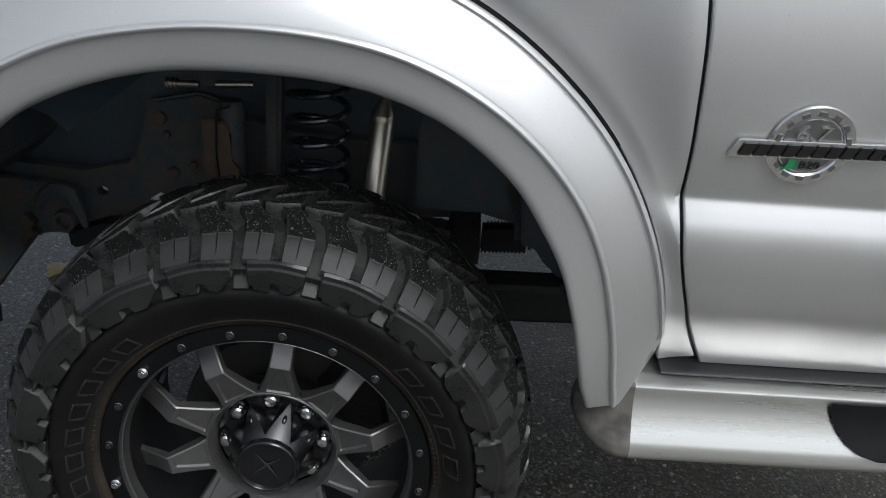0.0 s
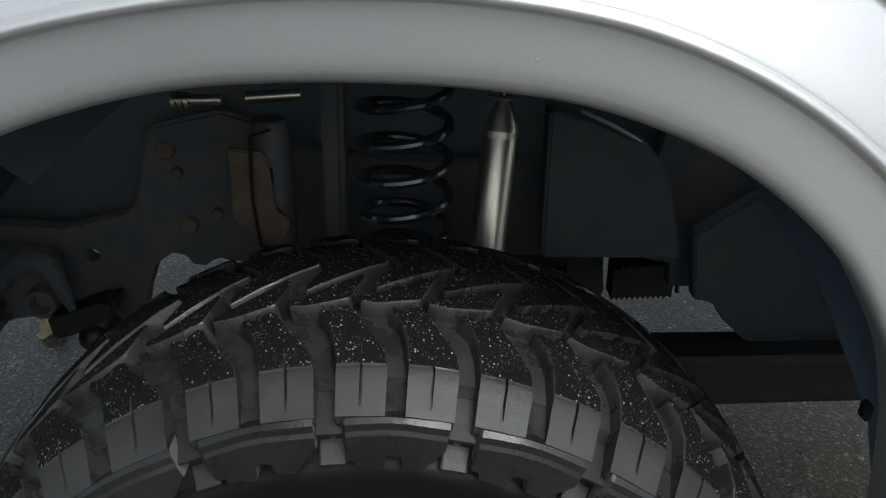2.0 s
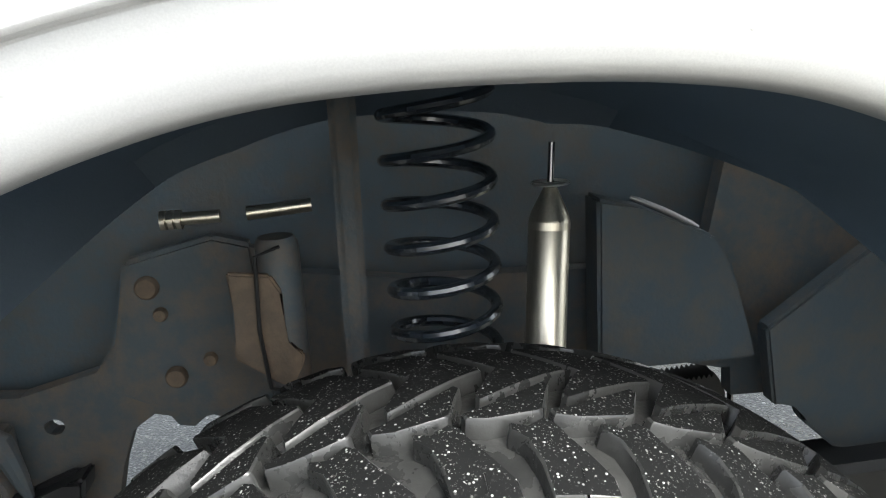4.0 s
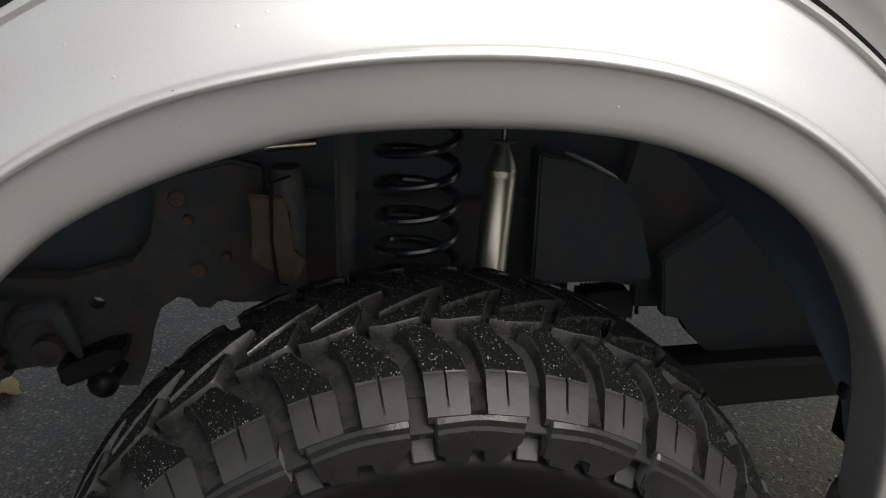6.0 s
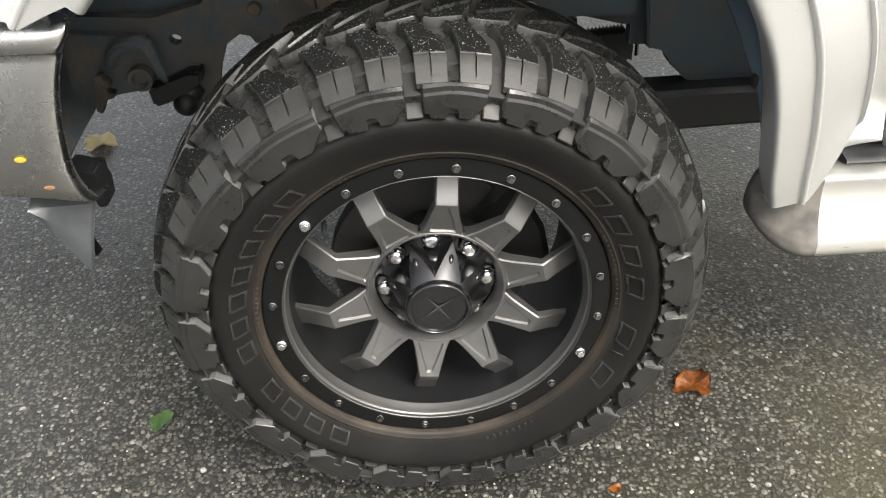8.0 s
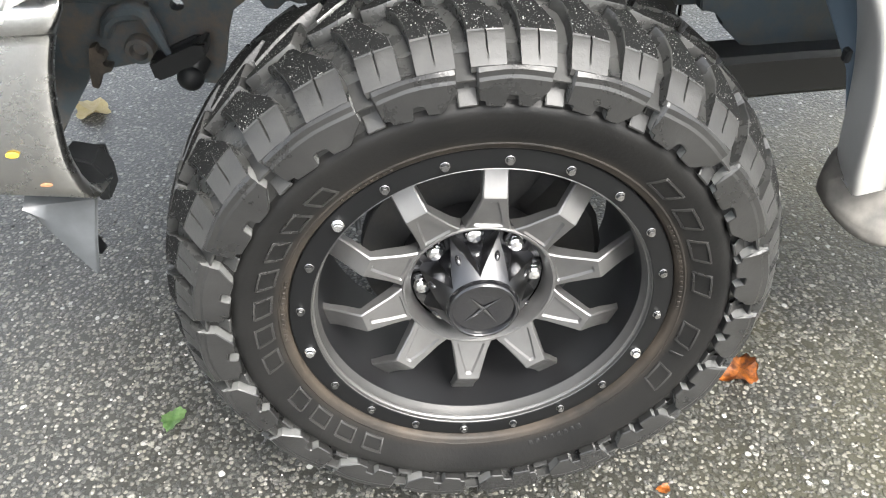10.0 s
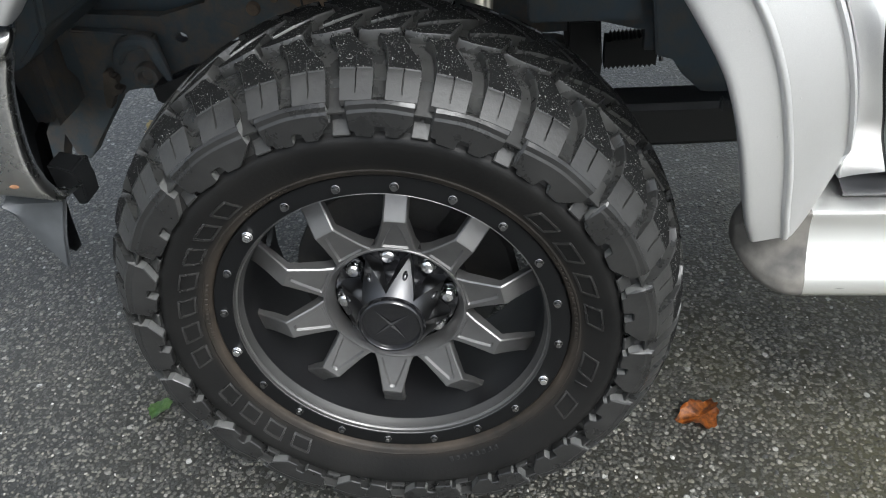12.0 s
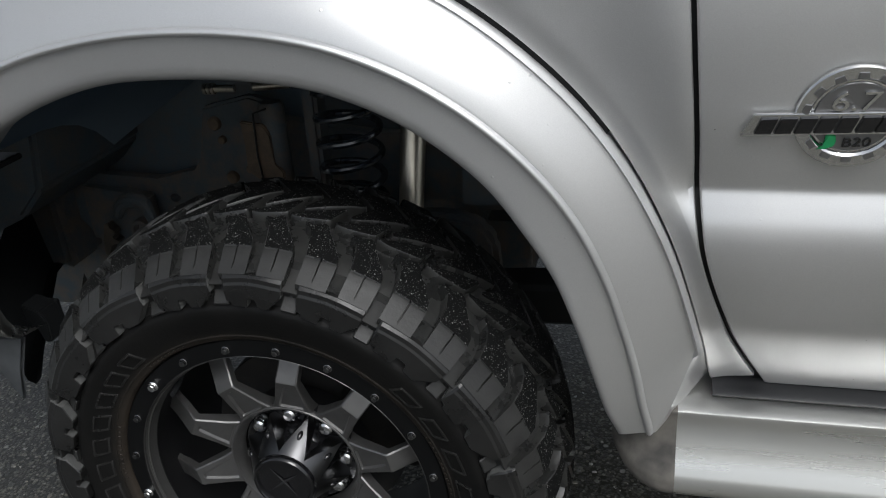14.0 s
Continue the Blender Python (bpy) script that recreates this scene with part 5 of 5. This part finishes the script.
# ---------------------------------------------------------------- badge
def build_badge():
    cx = cy = cz = 0.0
    lean = math.atan2(SIDE(1.03) - SIDE(1.16), 0.13)
    seat = Matrix.Translation((0.7570, SIDE(1.0895) - 0.0015, 1.0895)) @ Matrix.Rotation(lean, 4, "X")
    c = (cx, cy, cz)
    bm = lathe([(0.0596, 0.0), (0.0596, -0.003), (0.0583, -0.0048), (0.0463, -0.0048), (0.0442, -0.003), (0.0431, -0.001), (0.0005, -0.001)], 72, centre=c)
    badge = part("badge", bm, CHROME, truck, "round chrome engine badge with a slanting name bar")
    badge.matrix_basis = seat
    part("badge_plate", lathe([(0.0408, -0.0015), (0.0398, -0.0024), (0.0005, -0.0024)], 48, centre=c), PLATE, badge, "dull grey badge plate")
    tooth = mesh_of(prism([(-0.0056, 0, 0.0462), (0.0056, 0, 0.0462), (0.0047, 0, 0.0525), (-0.0047, 0, 0.0525)], (0, -0.0016, 0)), "gear_tooth", [PLATE], False)
    for k in range(14):
        a = 360 / 14 * k
        ob = part("gear_tooth", tooth, None, badge)
        ob.matrix_basis = Matrix.Translation((cx, cy - 0.0046, cz)) @ Matrix.Rotation(radians(a), 4, "Y")
    # name bar: letters stand as plain dark slanted blocks
    part("name_bar", prism([(cx - 0.112, cy - 0.006, cz - 0.022), (cx + 0.112, cy - 0.006, cz - 0.015), (cx + 0.124, cy - 0.006, cz + 0.011), (cx - 0.100, cy - 0.006, cz + 0.005)], (0, 0.004, 0), bevel=0.001), CHROME, badge, "slanting chrome bar")
    for i in range(11):
        x = cx - 0.098 + i * 0.0198
        if i == 5:
            x += 0.001
        z0 = cz - 0.0175 + i * 0.00056
        bm = prism([(x, cy - 0.0095, z0), (x + 0.0172, cy - 0.0095, z0 + 0.0004), (x + 0.0232, cy - 0.0095, z0 + 0.0185), (x + 0.006, cy - 0.0095, z0 + 0.018)], (0, 0.004, 0), bevel=0.0007)
        part("name_block", bm, GLOSSBLACK, badge)
    bm = prism([(cx - 0.0275 + dx, cy - 0.006, cz - 0.0385 + dz) for dx, dz in ((-0.006, 0.0), (0.004, 0.002), (0.012, 0.004), (0.0145, 0.010), (0.0125, 0.019), (0.004, 0.0205), (0.002, 0.012), (0.003, 0.006))], (0, 0.004, 0), bevel=0.0012)
    part("leaf_emblem", bm, GREEN, badge, "green enamel leaf")
    for body, size, x, z, ma in (("6.7", 0.031, -0.0265, 0.0085, CHROME), ("B20", 0.0150, -0.008, -0.0345, GLOSSBLACK)):
        cu = bpy.data.curves.new("lettering", "FONT")
        cu.body, cu.size, cu.extrude, cu.shear = body, size, 0.0012, 0.1
        tmp = new("lettering", cu)
        dg = bpy.context.evaluated_depsgraph_get()
        me = bpy.data.meshes.new_from_object(tmp.evaluated_get(dg))
        bpy.data.objects.remove(tmp)
        me.materials.clear()
        me.materials.append(ma)
        me.transform(Matrix.Diagonal((1.25, 1, 1, 1)))
        ob = part("lettering", me, None, badge)
        ob.matrix_basis = Matrix.Translation((cx + x, cy - 0.0035, cz + z)) @ Matrix.Rotation(radians(90), 4, "X") @ Matrix.Rotation(radians(1.5), 4, "Z")


build_badge()


# ---------------------------------------------------------------- leaves and loose stones on the ground
def leaf_mesh(name, size, material, seed, lobes=5, curl=0.35):
    rnd = random.Random(seed)
    bm = bmesh.new()
    n, rings = 40, 6
    rows = []
    for j in range(rings + 1):
        t = j / rings
        row = []
        for k in range(n):
            a = 2 * math.pi * k / n
            edge = 0.92 + 0.34 * (1 - abs(((lobes * a / (2 * math.pi) + 0.1 * seed) % 1) * 2 - 1)) ** 1.3 + 0.08 * math.cos(11 * a + seed) + 0.05 * rnd.uniform(-1, 1) * (j == rings)
            r = size * max(t, 0.01) * edge
            x, y = r * math.cos(a), r * math.sin(a) * 0.75
            z = 0.004 + size * curl * (0.5 * t * t * (1 + math.sin(3 * a + seed)) + 0.25 * t * noise.noise(Vector((x * 40 + seed, y * 40, 0))))
            row.append(Vector((x, y, z)))
        rows.append(row)
    bm = grid(rows, close_v=True)
    bmesh.ops.solidify(bm, geom=bm.faces[:], thickness=0.0006)
    return mesh_of(bm, name, [material], True, 60)


def leaf_material(name, a, b):
    m, nt, bs = mat(name, a, 0.45, 0, 0, 0.1, 0.5)
    to(nt, mix(nt, grey_ramp(nt, noise_tex(nt, 70, 5, 0.65), [(0.35, 0), (0.65, 1)]), a, b), bs, "Base Color")
    bump(nt, bs, noise_tex(nt, 120, 4), 0.5, 0.002)
    return m


ORANGE = leaf_material("orange_leaf", (0.42, 0.13, 0.018), (0.11, 0.034, 0.01))
PALE = leaf_material("yellow_leaf", (0.50, 0.43, 0.24), (0.42, 0.34, 0.17))
SPRIG = leaf_material("green_leaf", (0.06, 0.14, 0.04), (0.12, 0.2, 0.07))
for nm, size, material, seed, lobes, curl, x, y, turn, lab in (
    ("leaf", 0.043, ORANGE, 3, 3, 0.5, 0.568, 0.238, 40, "curled wet orange-brown leaf"),
    ("leaf", 0.060, PALE, 5, 3, 0.42, -1.06, 1.535, 115, "flat yellowed leaf on the asphalt"),
    ("leaf", 0.026, SPRIG, 8, 3, 0.3, -0.588, 0.236, 70, "small green leaf on the asphalt"),
    ("leaf", 0.030, PALE, 9, 4, 0.2, -0.80, 2.5, 10, "flat yellowed leaf on the asphalt"),
    ("leaf", 0.012, ORANGE, 11, 3, 0.3, 0.33, -0.02, 10, "small orange leaf scrap"),
):
    ob = tagged(new(nm, leaf_mesh(nm, size, material, seed, lobes, curl)), lab, "leaf", "leaves on the asphalt")
    ob.matrix_basis = pose(x, y, 0.0, 0, 0, turn)


def build_stones():
    """Loose and half-sunk aggregate, too many to count."""
    rnd = random.Random(12)
    base = bmesh.new()
    bmesh.ops.create_icosphere(base, subdivisions=1, radius=1.0)
    bv = [v.co.copy() for v in base.verts]
    bf = [[v.index for v in f.verts] for f in base.faces]
    base.free()
    verts, faces = [], []
    for _ in range(9000):
        x, y = rnd.uniform(-1.3, 1.5), rnd.uniform(-0.75, 1.1)
        size = rnd.uniform(0.0016, 0.0034) * (1.6 if rnd.random() < 0.10 else 1)
        sx, sy, sz, turn = size * rnd.uniform(0.8, 1.5), size * rnd.uniform(0.7, 1.1), size * rnd.uniform(0.45, 0.8), rnd.uniform(0, 6.3)
        c, s2 = math.cos(turn), math.sin(turn)
        k = len(verts)
        for v in bv:
            w = rnd.uniform(0.82, 1.15)
            px, py = v.x * sx * w, v.y * sy * w
            verts.append((x + px * c - py * s2, y + px * s2 + py * c, sz * 0.35 + v.z * sz * w))
        faces += [[k + i for i in f] for f in bf]
    me = bpy.data.meshes.new("aggregate")
    me.from_pydata(verts, [], faces)
    me.materials.append(STONE)
    tagged(new("aggregate", me), "loose pale and dark aggregate stones on asphalt", "gravel", kind="stuff")


STONE, stn, stb = mat("aggregate_stone", (0.15, 0.15, 0.14), 0.45)
geo = stn.nodes.new("ShaderNodeNewGeometry")
to(stn, ramp(stn, geo.outputs["Random Per Island"], [(0.0, (0.03, 0.031, 0.031)), (0.45, (0.075, 0.073, 0.068)), (0.75, (0.14, 0.13, 0.11)), (0.9, (0.25, 0.235, 0.20)), (1.0, (0.42, 0.42, 0.40))]), stb, "Base Color")
build_stones()
